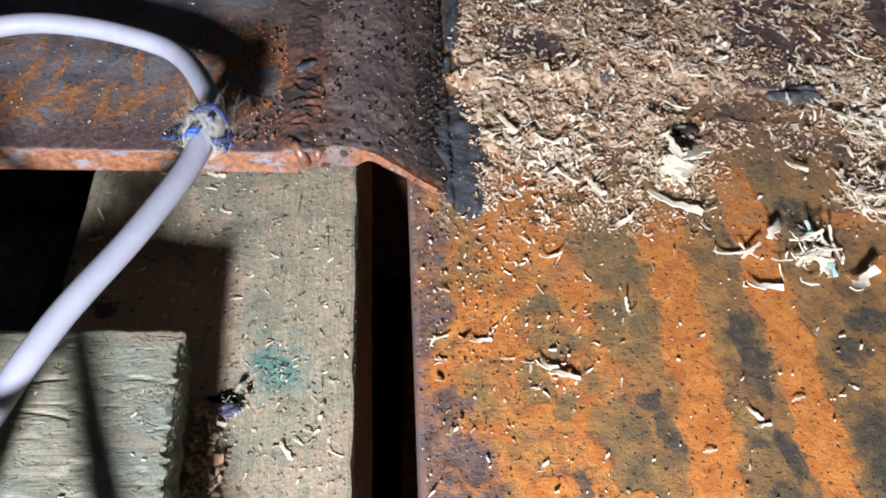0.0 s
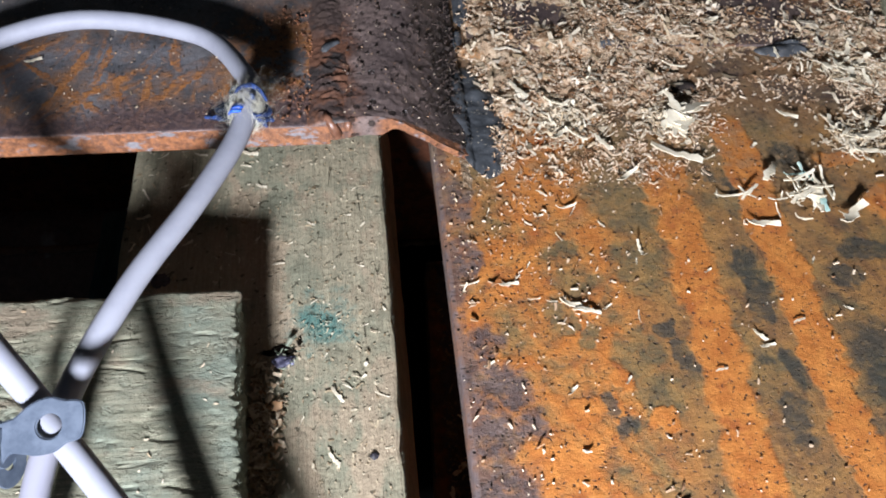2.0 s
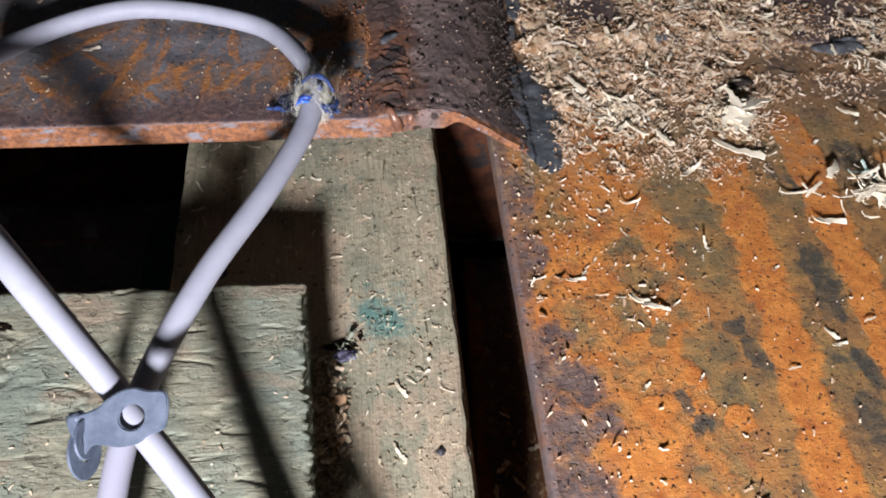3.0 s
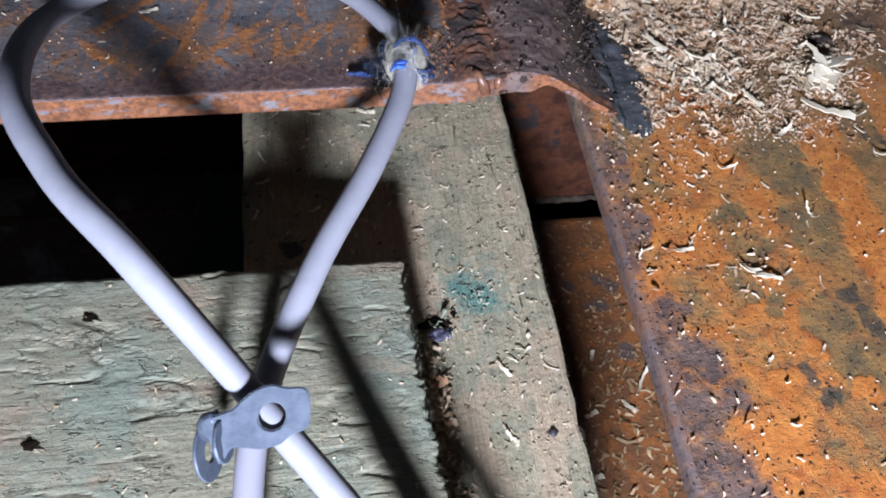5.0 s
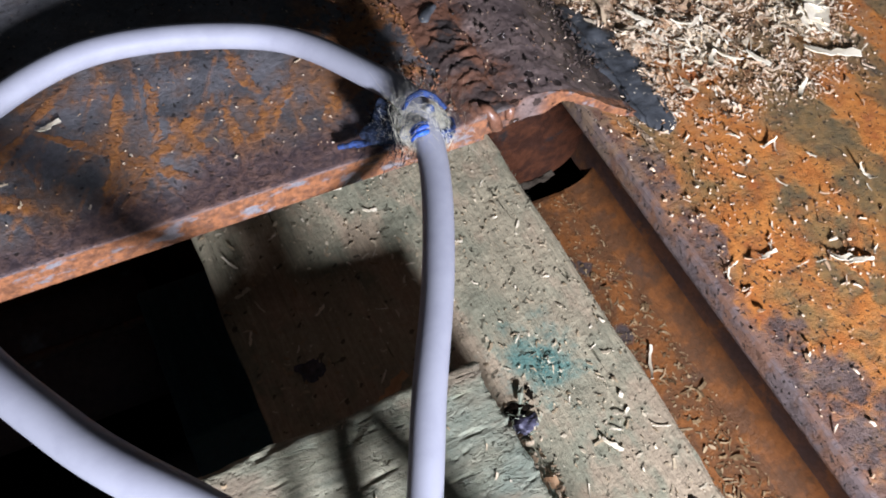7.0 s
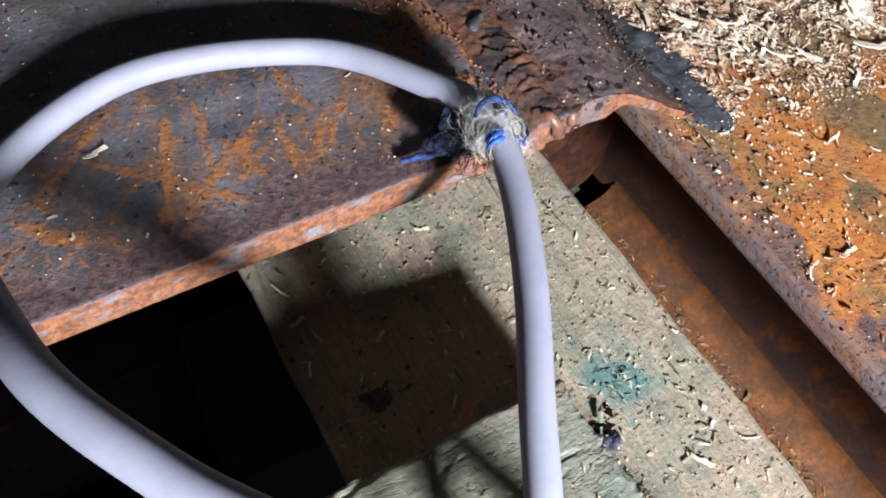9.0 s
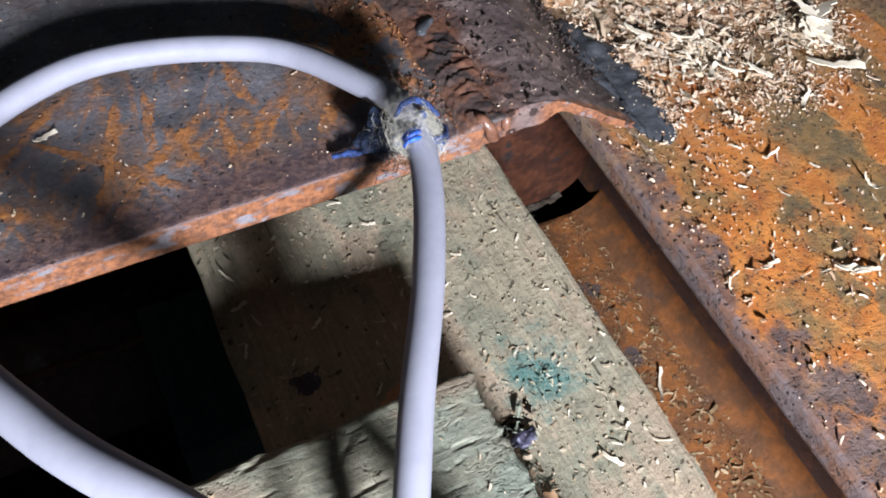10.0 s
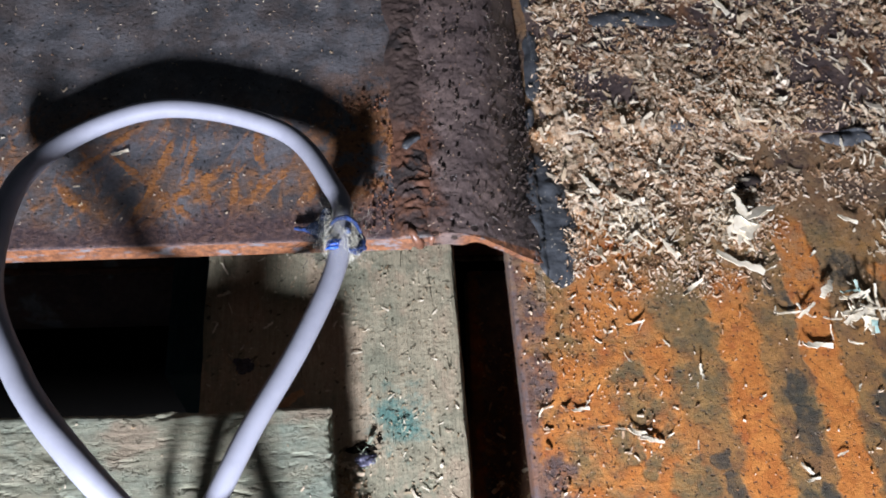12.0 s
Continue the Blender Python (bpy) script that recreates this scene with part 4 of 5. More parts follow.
# no hole is cut; a flat black lump carries its shade
for hx, hy in ((-0.1195, 0.1085), (-0.1290, 0.0770)):
    hole = part("nail_hole_shade", lump((hx, hy, -0.0030), (0.0017, 0.0013, 0.00022), hx * 90, 0.4, 3), M_HOLE_SHADE, batten, "raised black disc for the shade in a nail hole")
    part("torn_rim", lump((hx + 0.0019, hy - 0.0014, -0.0031), (0.0013, 0.0005, 0.0005), hx * 50, 0.5, 2), M_BATTEN, hole, "pale torn fibres beside the nail hole")


def fuzz_mesh(count, place, length, seed, thin=0.00009):
    """Torn fibres along a sawn edge."""
    rng = random.Random(seed)
    vs, fs = [], []
    for _ in range(count):
        p, way = place(rng)
        l = rng.uniform(0.3, 1.0) * length
        bend = Vector((rng.gauss(0, 1), rng.gauss(0, 1), rng.gauss(0, 1))) * 0.35 * l
        pts = [p, p + way * l * 0.5 + bend * 0.4, p + way * l + bend]
        for k, q in enumerate(pts):
            w = thin * (1.2 - 0.4 * k)
            for c in ((w, 0, 0), (-w * 0.5, w * 0.87, 0), (-w * 0.5, -w * 0.87, w)):
                vs.append(q + Vector(c))
        b = len(vs) - 9
        for s in (0, 3):
            for k in range(3):
                fs.append((b + s + k, b + s + (k + 1) % 3, b + s + 3 + (k + 1) % 3, b + s + 3 + k))
    me = bpy.data.meshes.new("fuzz")
    me.from_pydata([tuple(v) for v in vs], [], fs)
    return me


def fuzz(name, parent, material, *args):
    me = fuzz_mesh(*args)
    me.materials.append(material)
    ob = new(name, me)
    ob.parent = parent
    return tagged(ob, "torn wood fibres", "", "", "stuff")


fuzz("end_fuzz", batten, M_FUZZ, 4200, lambda r: (Vector((-0.0425 + r.uniform(-0.001, 0.0005) + 0.0, 0, r.uniform(-0.021, -0.0035))) + Vector((0, (yy := r.uniform(0.03, 0.119)), 0)) + Vector(((0.115 - yy) * 0.05 - 0.0005, 0, 0)), Vector((0.7, r.gauss(0, 0.8), r.gauss(0, 0.8)))), 0.0014, 21, 0.000028)
fuzz("edge_fuzz", board, M_FUZZ, 900, lambda r: (Vector((0.0004, r.uniform(0.03, 0.21), -0.0226 - r.uniform(0, 0.002))), Vector((0.9, r.gauss(0, 0.9), r.gauss(0.1, 0.5)))), 0.0009, 22, 0.000032)

far_board = thing("far_timber", "green-tinted timber beside the cover plate", "board")
part("plank", askew(slab(0.1930, 0.36, 0.207, 0.42, 0.0003, 0.0035, 0.0006, 10, 0.0002), 0.150, 0.30), M_FARWOOD, far_board)
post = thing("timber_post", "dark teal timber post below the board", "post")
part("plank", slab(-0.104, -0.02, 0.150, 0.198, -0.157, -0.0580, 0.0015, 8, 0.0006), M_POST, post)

# ---- cable with its clip ----
CABLE = ((-0.0840, 0.0050, 0.0005), (-0.0821, 0.0450, 0.0090), (-0.0782, 0.0735, 0.0150), (-0.0652, 0.1022, 0.0222), (-0.0507, 0.1280, 0.0248), (-0.0409, 0.1499, 0.0261),
         (-0.0382, 0.1650, 0.0272), (-0.0405, 0.1790, 0.0234), (-0.0575, 0.2048, 0.0184), (-0.0971, 0.2133, 0.0180), (-0.1308, 0.1915, 0.0195), (-0.1297, 0.1464, 0.0373),
         (-0.1172, 0.1172, 0.0410), (-0.1009, 0.0956, 0.0399), (-0.0812, 0.0745, 0.0238), (-0.0752, 0.0664, 0.0222), (-0.0561, 0.0432, 0.0110), (-0.0300, 0.0050, 0.0005))
cable = thing("white_cable", "looped white sheathed cable tied at the plate edge", "cable")
line = spline(CABLE, 12)
JOINT = 23                                             # under the clip
swell = [0.0031 + 0.0004 * smooth01((k / 12 - 9.5) / 1.5) * smooth01((14.2 - k / 12) / 1.2) for k in range(len(line))]
part("sheath", tube(line[JOINT:], swell[JOINT:], 20), M_SHEATH, cable, "smooth white plastic sheath", True)
part("sheath", tube(line[:JOINT + 1], 0.0031, 20), M_STAINED, cable, "white sheath with rusty stains", True)

clip = thing("metal_clip", "grey zinc clip with a hole where the cable crosses itself", "clip")
RIVET = Vector((-0.0752, 0.0661, 0.0268))
CX, CY = Vector((1, 0.0, 0.06)).normalized(), Vector((0, 0.88, 0.47)).normalized()
CZ = CX.cross(CY)
CLIP = Matrix(((CX.x, CY.x, CZ.x, RIVET.x), (CX.y, CY.y, CZ.y, RIVET.y), (CX.z, CY.z, CZ.z, RIVET.z), (0, 0, 0, 1)))


def outline_plate(points, thick, m, hole):
    """A flat plate cut to an outline, with a round hole at its origin."""
    bm = bmesh.new()
    pts = [p.to_2d() for p in spline([(x, y, 0) for x, y in points] + [(points[0][0], points[0][1], 0)], 5)][:-1]
    rings = ([(p.x, p.y) for p in pts], [(hole * math.cos(2 * math.pi * k / 28), hole * math.sin(2 * math.pi * k / 28)) for k in range(28)])
    edges = []
    for ring in rings:
        vs = [bm.verts.new((x, y, 0)) for x, y in ring]
        edges += [bm.edges.new((vs[k], vs[(k + 1) % len(vs)])) for k in range(len(vs))]
    bmesh.ops.triangle_fill(bm, use_beauty=True, use_dissolve=False, edges=edges)
    up = bmesh.ops.extrude_face_region(bm, geom=bm.faces[:])
    bmesh.ops.translate(bm, verts=[v for v in up["geom"] if isinstance(v, bmesh.types.BMVert)], vec=(0, 0, thick))
    bmesh.ops.recalc_face_normals(bm, faces=bm.faces[:])
    bmesh.ops.bevel(bm, geom=[e for e in bm.edges if abs(e.calc_face_angle(0)) > 1.0], offset=thick * 0.3, segments=2, affect="EDGES")
    bmesh.ops.transform(bm, matrix=m, verts=bm.verts[:])
    return bm


MM = 0.001
part("plate", outline_plate([(a * MM, b * MM) for a, b in ((-7.4, 2.2), (-3.6, 5.0), (0.0, 6.0), (3.0, 5.2), (7.0, 4.2), (6.8, -2.4), (3.4, -3.9), (1.2, -5.4), (-2.4, -5.9), (-5.2, -5.4), (-8.0, -5.2), (-10.2, -8.0), (-11.4, -4.4), (-13.0, -1.0), (-12.6, 1.0), (-10.6, 1.4))], 0.0010, CLIP @ Matrix.Translation((0, -0.0006, -0.0006)), 0.0026), M_ZINC, clip, "flat zinc plate with a round hole")


def washer_mesh(centre, turn, r, hole, thick):
    bm = bmesh.new()
    m = CLIP @ Matrix.Translation(centre) @ Euler([radians(a) for a in turn]).to_matrix().to_4x4()
    seg = 28
    rings = []
    for rad, z in ((hole, -thick), (r, -thick), (r + thick * 0.4, 0), (r, thick), (hole, thick)):
        rings.append([bm.verts.new(m @ Vector((rad * math.cos(2 * math.pi * k / seg), 1.35 * rad * math.sin(2 * math.pi * k / seg), z))) for k in range(seg)])
    for a in range(5):
        for k in range(seg):
            bm.faces.new((rings[a][k], rings[a][(k + 1) % seg], rings[(a + 1) % 5][(k + 1) % seg], rings[(a + 1) % 5][k]))
    return bm


part("ear", washer_mesh((-0.0150, -0.0074, -0.0150), (8, 62, 8), 0.0045, 0.0017, 0.0004), M_ZINC, clip, "folded ear with a hole")
part("ear", washer_mesh((-0.0094, -0.0042, -0.0006), (0, 64, 0), 0.0031, 0.0015, 0.0004), M_ZINC, clip, "folded ear with a hole")

STRAP = [CLIP @ Vector(p) for p in ((-0.0105, 0.0004, -0.0005), (-0.0126, -0.0002, -0.0022), (-0.0138, -0.0012, -0.0060), (-0.0146, -0.0028, -0.0110), (-0.0150, -0.0040, -0.0140))]
part("strap", tube(STRAP, [0.0014, 0.0016, 0.0016, 0.0015, 0.0013], 8, False, True, 0.0003), M_ZINC, clip, "bent zinc strap down to the lower ear", True)

# ---- twine tie ----
tie = thing("twine_tie", "frayed blue twine tying the cable to the plate edge", "twine")
TIE = Vector((-0.0388, 0.1610, 0.0268))


def wrap(centre, axis, r, seed):
    q = Vector(axis).normalized()
    a = q.orthogonal().normalized()
    b = q.cross(a)
    return [Vector(centre) + (r + 0.0005 * noise.noise(Vector((k * 0.5, seed, 0)))) * (math.cos(2 * math.pi * k / 22) * a + math.sin(2 * math.pi * k / 22) * b) + q * 0.0009 * math.sin(k * 0.6 + seed) for k in range(22)]


def twine(label, material, r, *knots):
    """A short worn bundle of twine laid along knots."""
    pts = spline(knots, 6)
    part("strand", tube(pts, [r * (0.55 + 0.45 * math.sin(math.pi * (k + 0.5) / len(pts))) for k in range(len(pts))], 9, False, True, r * 0.5), material, tie, label, True)


for k in range(3):
    d = Vector((0.0003 * k, 0.0010 * (k - 1), -0.0003 * (k - 1) ** 2))
    twine("bright blue twine", M_BLUE, 0.00058, *(Vector(p) + d for p in ((-0.0432, 0.1572, 0.0290), (-0.0422, 0.1569, 0.0304), (-0.0406, 0.1568, 0.0308), (-0.0394, 0.1572, 0.0304))))
twine("dull blue twine", M_KNOT_BLUE, 0.0010, (-0.0364, 0.1560, 0.0288), (-0.0336, 0.1570, 0.0276), (-0.0325, 0.1598, 0.0264), (-0.0336, 0.1626, 0.0254), (-0.0354, 0.1630, 0.0250))
twine("dull blue twine", M_KNOT_BLUE, 0.0007, (-0.0372, 0.1562, 0.0282), (-0.0346, 0.1558, 0.0266), (-0.0330, 0.1580, 0.0250), (-0.0332, 0.1610, 0.0242))
twine("dull blue twine", M_KNOT_BLUE, 0.0007, (-0.0418, 0.1634, 0.0296), (-0.0398, 0.1648, 0.0312), (-0.0372, 0.1650, 0.0314), (-0.0346, 0.1636, 0.0304), (-0.0330, 0.1612, 0.0286))
part("knot", lump((-0.0345, 0.1598, 0.0242), (0.0020, 0.0028, 0.0024), 2.0, 0.5, 4), M_KNOT_BLUE, tie, "lumpy blue knot")
part("knot", lump((-0.0412, 0.1696, 0.0198), (0.0042, 0.0036, 0.0040), 5.0, 0.6, 4), M_NAVY, tie, "dusty navy fluff")
twine("loose blue twine end", M_KNOT_BLUE, 0.0008, (-0.0425, 0.1670, 0.0180), (-0.0465, 0.1690, 0.0152), (-0.0500, 0.1706, 0.0144), (-0.0530, 0.1712, 0.0138))


def fluff():
    n = Nodes("grey_blue_fluff")
    a, b = n.noise(330, 5, 0.7), n.noise(1400, 4, 0.75)
    col = n.mix(n.step(a, 0.44, 0.56), (0.40, 0.40, 0.40), (0.05, 0.10, 0.28))
    col = n.mix(n.step(b, 0.52, 0.66), col, (0.52, 0.48, 0.38))
    return n.done(n.shift(col, b, 0.6, 1.3), 0.95, 0.0, n.bump(b, 1.0, 0.0012), 0.05)


part("wad", lump(TIE + Vector((0.0006, 0.0006, -0.0008)), (0.0040, 0.0040, 0.0040), 11.0, 0.38, 4), fluff(), tie, "matted grey-blue fluff round the cable")


def fibre_wraps(count, seed):
    rng = random.Random(seed)
    whole = bmesh.new()
    for k in range(count):
        ring = [p + 0.0011 * noise.noise_vector(p * 330 + Vector((k, 0, 0))) for p in wrap(TIE + Vector((rng.gauss(0, 0.0006), rng.gauss(-0.0004, 0.0026), rng.gauss(0, 0.0006))), (rng.gauss(0, 0.6), 1, rng.gauss(-0.1, 0.6)), rng.uniform(0.0034, 0.0050), rng.uniform(0, 50))]
        one = tube(ring[: rng.randint(5, 16)], rng.uniform(0.000015, 0.000040), 4, False, False)
        me = bpy.data.meshes.new("loop")
        one.to_mesh(me)
        one.free()
        whole.from_mesh(me)
        bpy.data.meshes.remove(me)
    return whole


tagged(part("fibre_wool", fibre_wraps(420, 8), M_HAIR, tie, "pale fibres wound round the knot"), kind="stuff")
fuzz("fibre_fluff", tie, M_HAIR, 800, lambda r: (TIE + Vector((r.gauss(0, 0.0034), r.gauss(0, 0.0036), r.gauss(0.0, 0.0030))), Vector((r.gauss(0, 0.8), r.gauss(0.25, 0.8), r.gauss(0.1, 0.6)))), 0.0056, 31, 0.000016)
fuzz("fibre_fluff", tie, M_NAVY, 260, lambda r: (TIE + Vector((r.gauss(-0.004, 0.003), r.gauss(0.001, 0.003), r.gauss(-0.005, 0.002))), Vector((r.gauss(-0.4, 0.7), r.gauss(0.1, 0.7), r.gauss(0, 0.4)))), 0.0045, 32, 0.00009)


# ---- shavings and sawdust ----
def strip_mesh(name, length, width, curl, twist, seed, material, parts=9):
    """A plane shaving: a thin ragged strip, curled along its length and twisted."""
    rng = random.Random(seed)
    bm = bmesh.new()
    rings = []
    for i in range(parts):
        f = i / (parts - 1) - 0.5
        a = curl * f
        x = length * (math.sin(a) / curl if abs(curl) > 0.05 else f)
        z = length * ((1 - math.cos(a)) / curl if abs(curl) > 0.05 else 0)
        w = width * (0.55 + 0.45 * math.cos(f * 2.4)) * rng.uniform(0.65, 1.25) * 0.5
        t = twist * f
        off = width * 0.25 * rng.uniform(-1, 1)
        ring = []
        for sy, sz in ((-1, -1), (1, -1), (1, 1), (-1, 1)):
            y, q = off + sy * w, sz * 0.00016
            ring.append(bm.verts.new((x, y * math.cos(t) - q * math.sin(t), z + y * math.sin(t) + q * math.cos(t))))
        rings.append(ring)
    for a, b in zip(rings, rings[1:]):
        for k in range(4):
            bm.faces.new((a[k], a[(k + 1) % 4], b[(k + 1) % 4], b[k]))
    bm.faces.new(rings[0][::-1])
    bm.faces.new(rings[-1])
    return mesh_of(name, bm, material, False)


STRIPS = [strip_mesh("shaving", 0.010, wd, c, tw, 40 + i, M_SHAVING) for i, (wd, c, tw) in enumerate(((0.0022, 0.7, 0.5), (0.0014, 1.3, 0.9), (0.0018, -0.8, 0.7), (0.0011, 1.9, 1.3), (0.0026, 0.4, 1.0), (0.0009, 0.9, 0.3), (0.0016, 2.4, 0.8), (0.0030, 0.9, 0.4)))]


def shaving(x, y, z, mm, turn, kind, where, tilt=0.0, parent=None, material=None, fat=1.0, rise=1.0):
    ob = new("wood_shaving" if parent is None else "shaving", STRIPS[kind % len(STRIPS)])
    k = mm / 10.0
    low = min(v[2] for v in (Vector(c) for c in ob.bound_box)) * k * rise
    ob.matrix_basis = Matrix.Translation((x, y, z - low * math.cos(radians(tilt)) + abs(math.sin(radians(tilt))) * mm * 0.0004)) @ Euler((radians(tilt * 0.4), radians(tilt), radians(turn))).to_matrix().to_4x4() @ Matrix.Diagonal((k, k * fat, k * rise, 1))
    if parent:
        ob.parent = parent
    else:
        tagged(ob, "pale curled wood shaving lying on " + where, "wood shaving", "shavings on " + where)
    return ob


DECK = "the rusty flange"
# single large shavings: x, y, length in mm, turn, kind
for x, y, mm, turn, kind in (
        (0.0500, 0.1062, 9, -28, 4), (0.0535, 0.1040, 8, -12, 2), (0.0590, 0.1050, 4, 35, 1),
        (0.0758, 0.1535, 11, 38, 1), (0.0790, 0.1555, 6, 5, 5), (0.0990, 0.1668, 4.5, 30, 4), (0.1003, 0.1682, 4, 105, 2), (0.0712, 0.1677, 8, -56, 0), (0.0695, 0.1716, 4, -33, 5), (0.0475, 0.1935, 9, -51, 0),
        (0.1000, 0.0935, 5, -50, 4), (0.1010, 0.0900, 5, 12, 0), (0.0735, 0.1245, 7, -76, 6), (0.0715, 0.1205, 2.5, 80, 0),
        (0.0195, 0.1125, 6, 62, 3), (0.0215, 0.1150, 6, 15, 5), (0.0326, 0.1144, 6, 8, 0), (0.0350, 0.1160, 4, 50, 5),
        (0.0540, 0.1418, 8, 10, 3), (0.0560, 0.1400, 5, 60, 5), (0.1066, 0.1441, 10, 2, 5), (0.1035, 0.1450, 4, 80, 1),
        (0.1142, 0.1325, 11, -2, 0), (0.0919, 0.1161, 3, 30, 4), (0.0457, 0.1392, 3, 20, 4), (0.0238, 0.0891, 3.4, 30, 4),
        (0.1223, 0.1656, 4, 40, 7), (0.0675, 0.1012, 4.5, 82, 5), (0.0502, 0.1307, 3.6, -60, 5), (0.0391, 0.1205, 3.4, 60, 1),
        (0.0445, 0.0800, 4, 40, 4), (0.0390, 0.1090, 4, 4, 5), (0.0440, 0.1080, 3.4, -4, 5), (0.0640, 0.1350, 3, -50, 0),
        (0.0860, 0.0835, 4, 10, 2), (0.1130, 0.0975, 4.6, 18, 2), (0.1250, 0.1180, 3, 55, 4), (0.0300, 0.1405, 4, 70, 3),
        (0.0350, 0.1515, 4, 30, 1), (0.0600, 0.0820, 3.2, 50, 4), (0.1290, 0.1010, 3, -30, 4), (0.0480, 0.1480, 4, -40, 2),
        (0.0632, 0.1715, 9, -40, 5), (0.0580, 0.1720, 9, 42, 0), (0.0590, 0.1870, 9, -24, 5), (0.1380, 0.1785, 8, -20, 0),
        (0.0729, 0.1997, 8, 70, 6), (0.0960, 0.1900, 8, 30, 1), (0.1050, 0.2050, 9, -18, 5), (0.0840, 0.2080, 7, 60, 2)):
    shaving(x, y, 0.0002 if y < 0.166 else 0.0016, mm, turn, kind, DECK, 6, None, None, 0.8)
for x, y, mm, turn, kind in ((0.0565, 0.2557, 6, 10, 7), (0.0800, 0.2380, 8, -60, 6), (0.1130, 0.2770, 12, -58, 0), (0.1662, 0.2469, 9, -55, 2),
                             (0.1560, 0.2300, 7, 80, 1), (0.1260, 0.2300, 8, 15, 4), (0.1400, 0.2480, 6, -35, 5), (0.0930, 0.2560, 7, 4, 0), (0.1800, 0.2350, 10, -25, 5)):
    shaving(x, y, 0.0020, mm, turn, kind, "the dusty cover plate", 8, None, None, 0.8)
shaving(0.0950, 0.1628, 0.0006, 18, -27, 7, DECK, 2, None, None, 0.50, 0.55)
shaving(0.1052, 0.1602, 0.0010, 5, 22, 5, DECK, 2)


def clump(name, label, centre, count, spread, seed, teal=0, longest=8.5, kinds=(0, 4, 7, 7, 2, 4)):
    """A tangle of shavings that hang together."""
    rng = random.Random(seed)
    c = thing(name, label, "wood shavings")
    for i in range(count):
        ob = shaving(centre[0] + rng.gauss(0, spread), centre[1] + rng.gauss(0, spread * 0.8), centre[2] + abs(rng.gauss(0, 0.0009)), rng.uniform(2.5, longest), rng.uniform(0, 180), rng.choice(kinds), "", rng.uniform(-18, 18), c, None, rng.uniform(0.7, 1.3))
        if i < teal:
            ob.data = ob.data.copy()
            ob.data.materials.clear()
            ob.data.materials.append(M_TEAL)
            tagged(ob, "teal-tinted shaving")


clump("shaving_tangle", "tangle of pale and teal shavings on the rusty flange", (0.1290, 0.1440, 0.0006), 40, 0.0066, 3, 3, 13.0, (5, 1, 3, 5, 2, 0))


def ray_mesh(long, wide, bow, seed):
    """One torn splinter from its root at the origin outwards along x, bowed up, tapering and frayed."""
    rng = random.Random(seed)
    bm = bmesh.new()
    rings = []
    for i in range(7):
        f = i / 6
        w = wide * (0.45 + 0.75 * math.sin(math.pi * min(1.0, 0.15 + f * 0.85)) ** 0.8) * rng.uniform(0.75, 1.2) * 0.5 * (1.0 - 0.55 * f)
        z = bow * long * f * f
        y = wide * 0.3 * rng.uniform(-1, 1) * f
        rings.append([bm.verts.new((long * f, y + sy * w, z + sz * 0.00018)) for sy, sz in ((-1, -1), (1, -1), (1, 1), (-1, 1))])
    for a, b in zip(rings, rings[1:]):
        for k in range(4):
            bm.faces.new((a[k], a[(k + 1) % 4], b[(k + 1) % 4], b[k]))
    bm.faces.new(rings[0][::-1])
    bm.faces.new(rings[-1])
    return mesh_of("shaving", bm, M_SHAVING)


def fan(label, root, tips, count, seed):
    """Torn splinters splayed out from one root: tips gives each one's end, width and droop."""
    rng = random.Random(seed)
    c = thing("shaving_burst", label, "wood shavings")
    for k in range(count):
        a = rng.uniform(0, 2 * math.pi)
        r = rng.uniform(0.0025, 0.0055)
        tips = tips + ((root[0] + r * math.cos(a), root[1] + r * math.sin(a), rng.uniform(0.0022, 0.0050), rng.uniform(0.0010, 0.0026)),)
    for k, (x, y, z, wide) in enumerate(tips):
        start = Vector(root) + Vector((rng.gauss(0, 0.0007), rng.gauss(0, 0.0007), rng.uniform(-0.0008, 0.0004)))
        way = Vector((x, y, z)) - start
        ob = new("shaving", ray_mesh(way.length, wide, rng.uniform(-0.12, 0.10), seed * 50 + k))
        ob.matrix_basis = Matrix.Translation(start) @ Euler((radians(rng.uniform(-22, 22)), -math.asin(way.z / way.length), math.atan2(way.y, way.x))).to_matrix().to_4x4()
        ob.parent = c


fan("splayed burst of broad pale splinters on the sawdust", (0.0985, 0.1785, 0.0046), (
    (0.0962, 0.1875, 0.0060, 0.0030), (0.1112, 0.1830, 0.0052, 0.0036), (0.1085, 0.1800, 0.0030, 0.0026), (0.1016, 0.1715, 0.0030, 0.0085), (0.0985, 0.1708, 0.0026, 0.0080), (0.0950, 0.1730, 0.0026, 0.0070),
    (0.0948, 0.1690, 0.0022, 0.0036), (0.0925, 0.1722, 0.0024, 0.0034), (0.0990, 0.1692, 0.0022, 0.0036), (0.0935, 0.1765, 0.0028, 0.0046), (0.1020, 0.1830, 0.0040, 0.0040), (0.1035, 0.1750, 0.0026, 0.0050)), 20, 4)
clump("shaving_burst", "splayed pile of pale shavings by the timber", (0.1740, 0.2020, 0.0014), 44, 0.0080, 5)
clump("shaving_burst", "loose pale shavings scattered on the rusty flange", (0.1610, 0.1680, 0.0004), 24, 0.0055, 6)

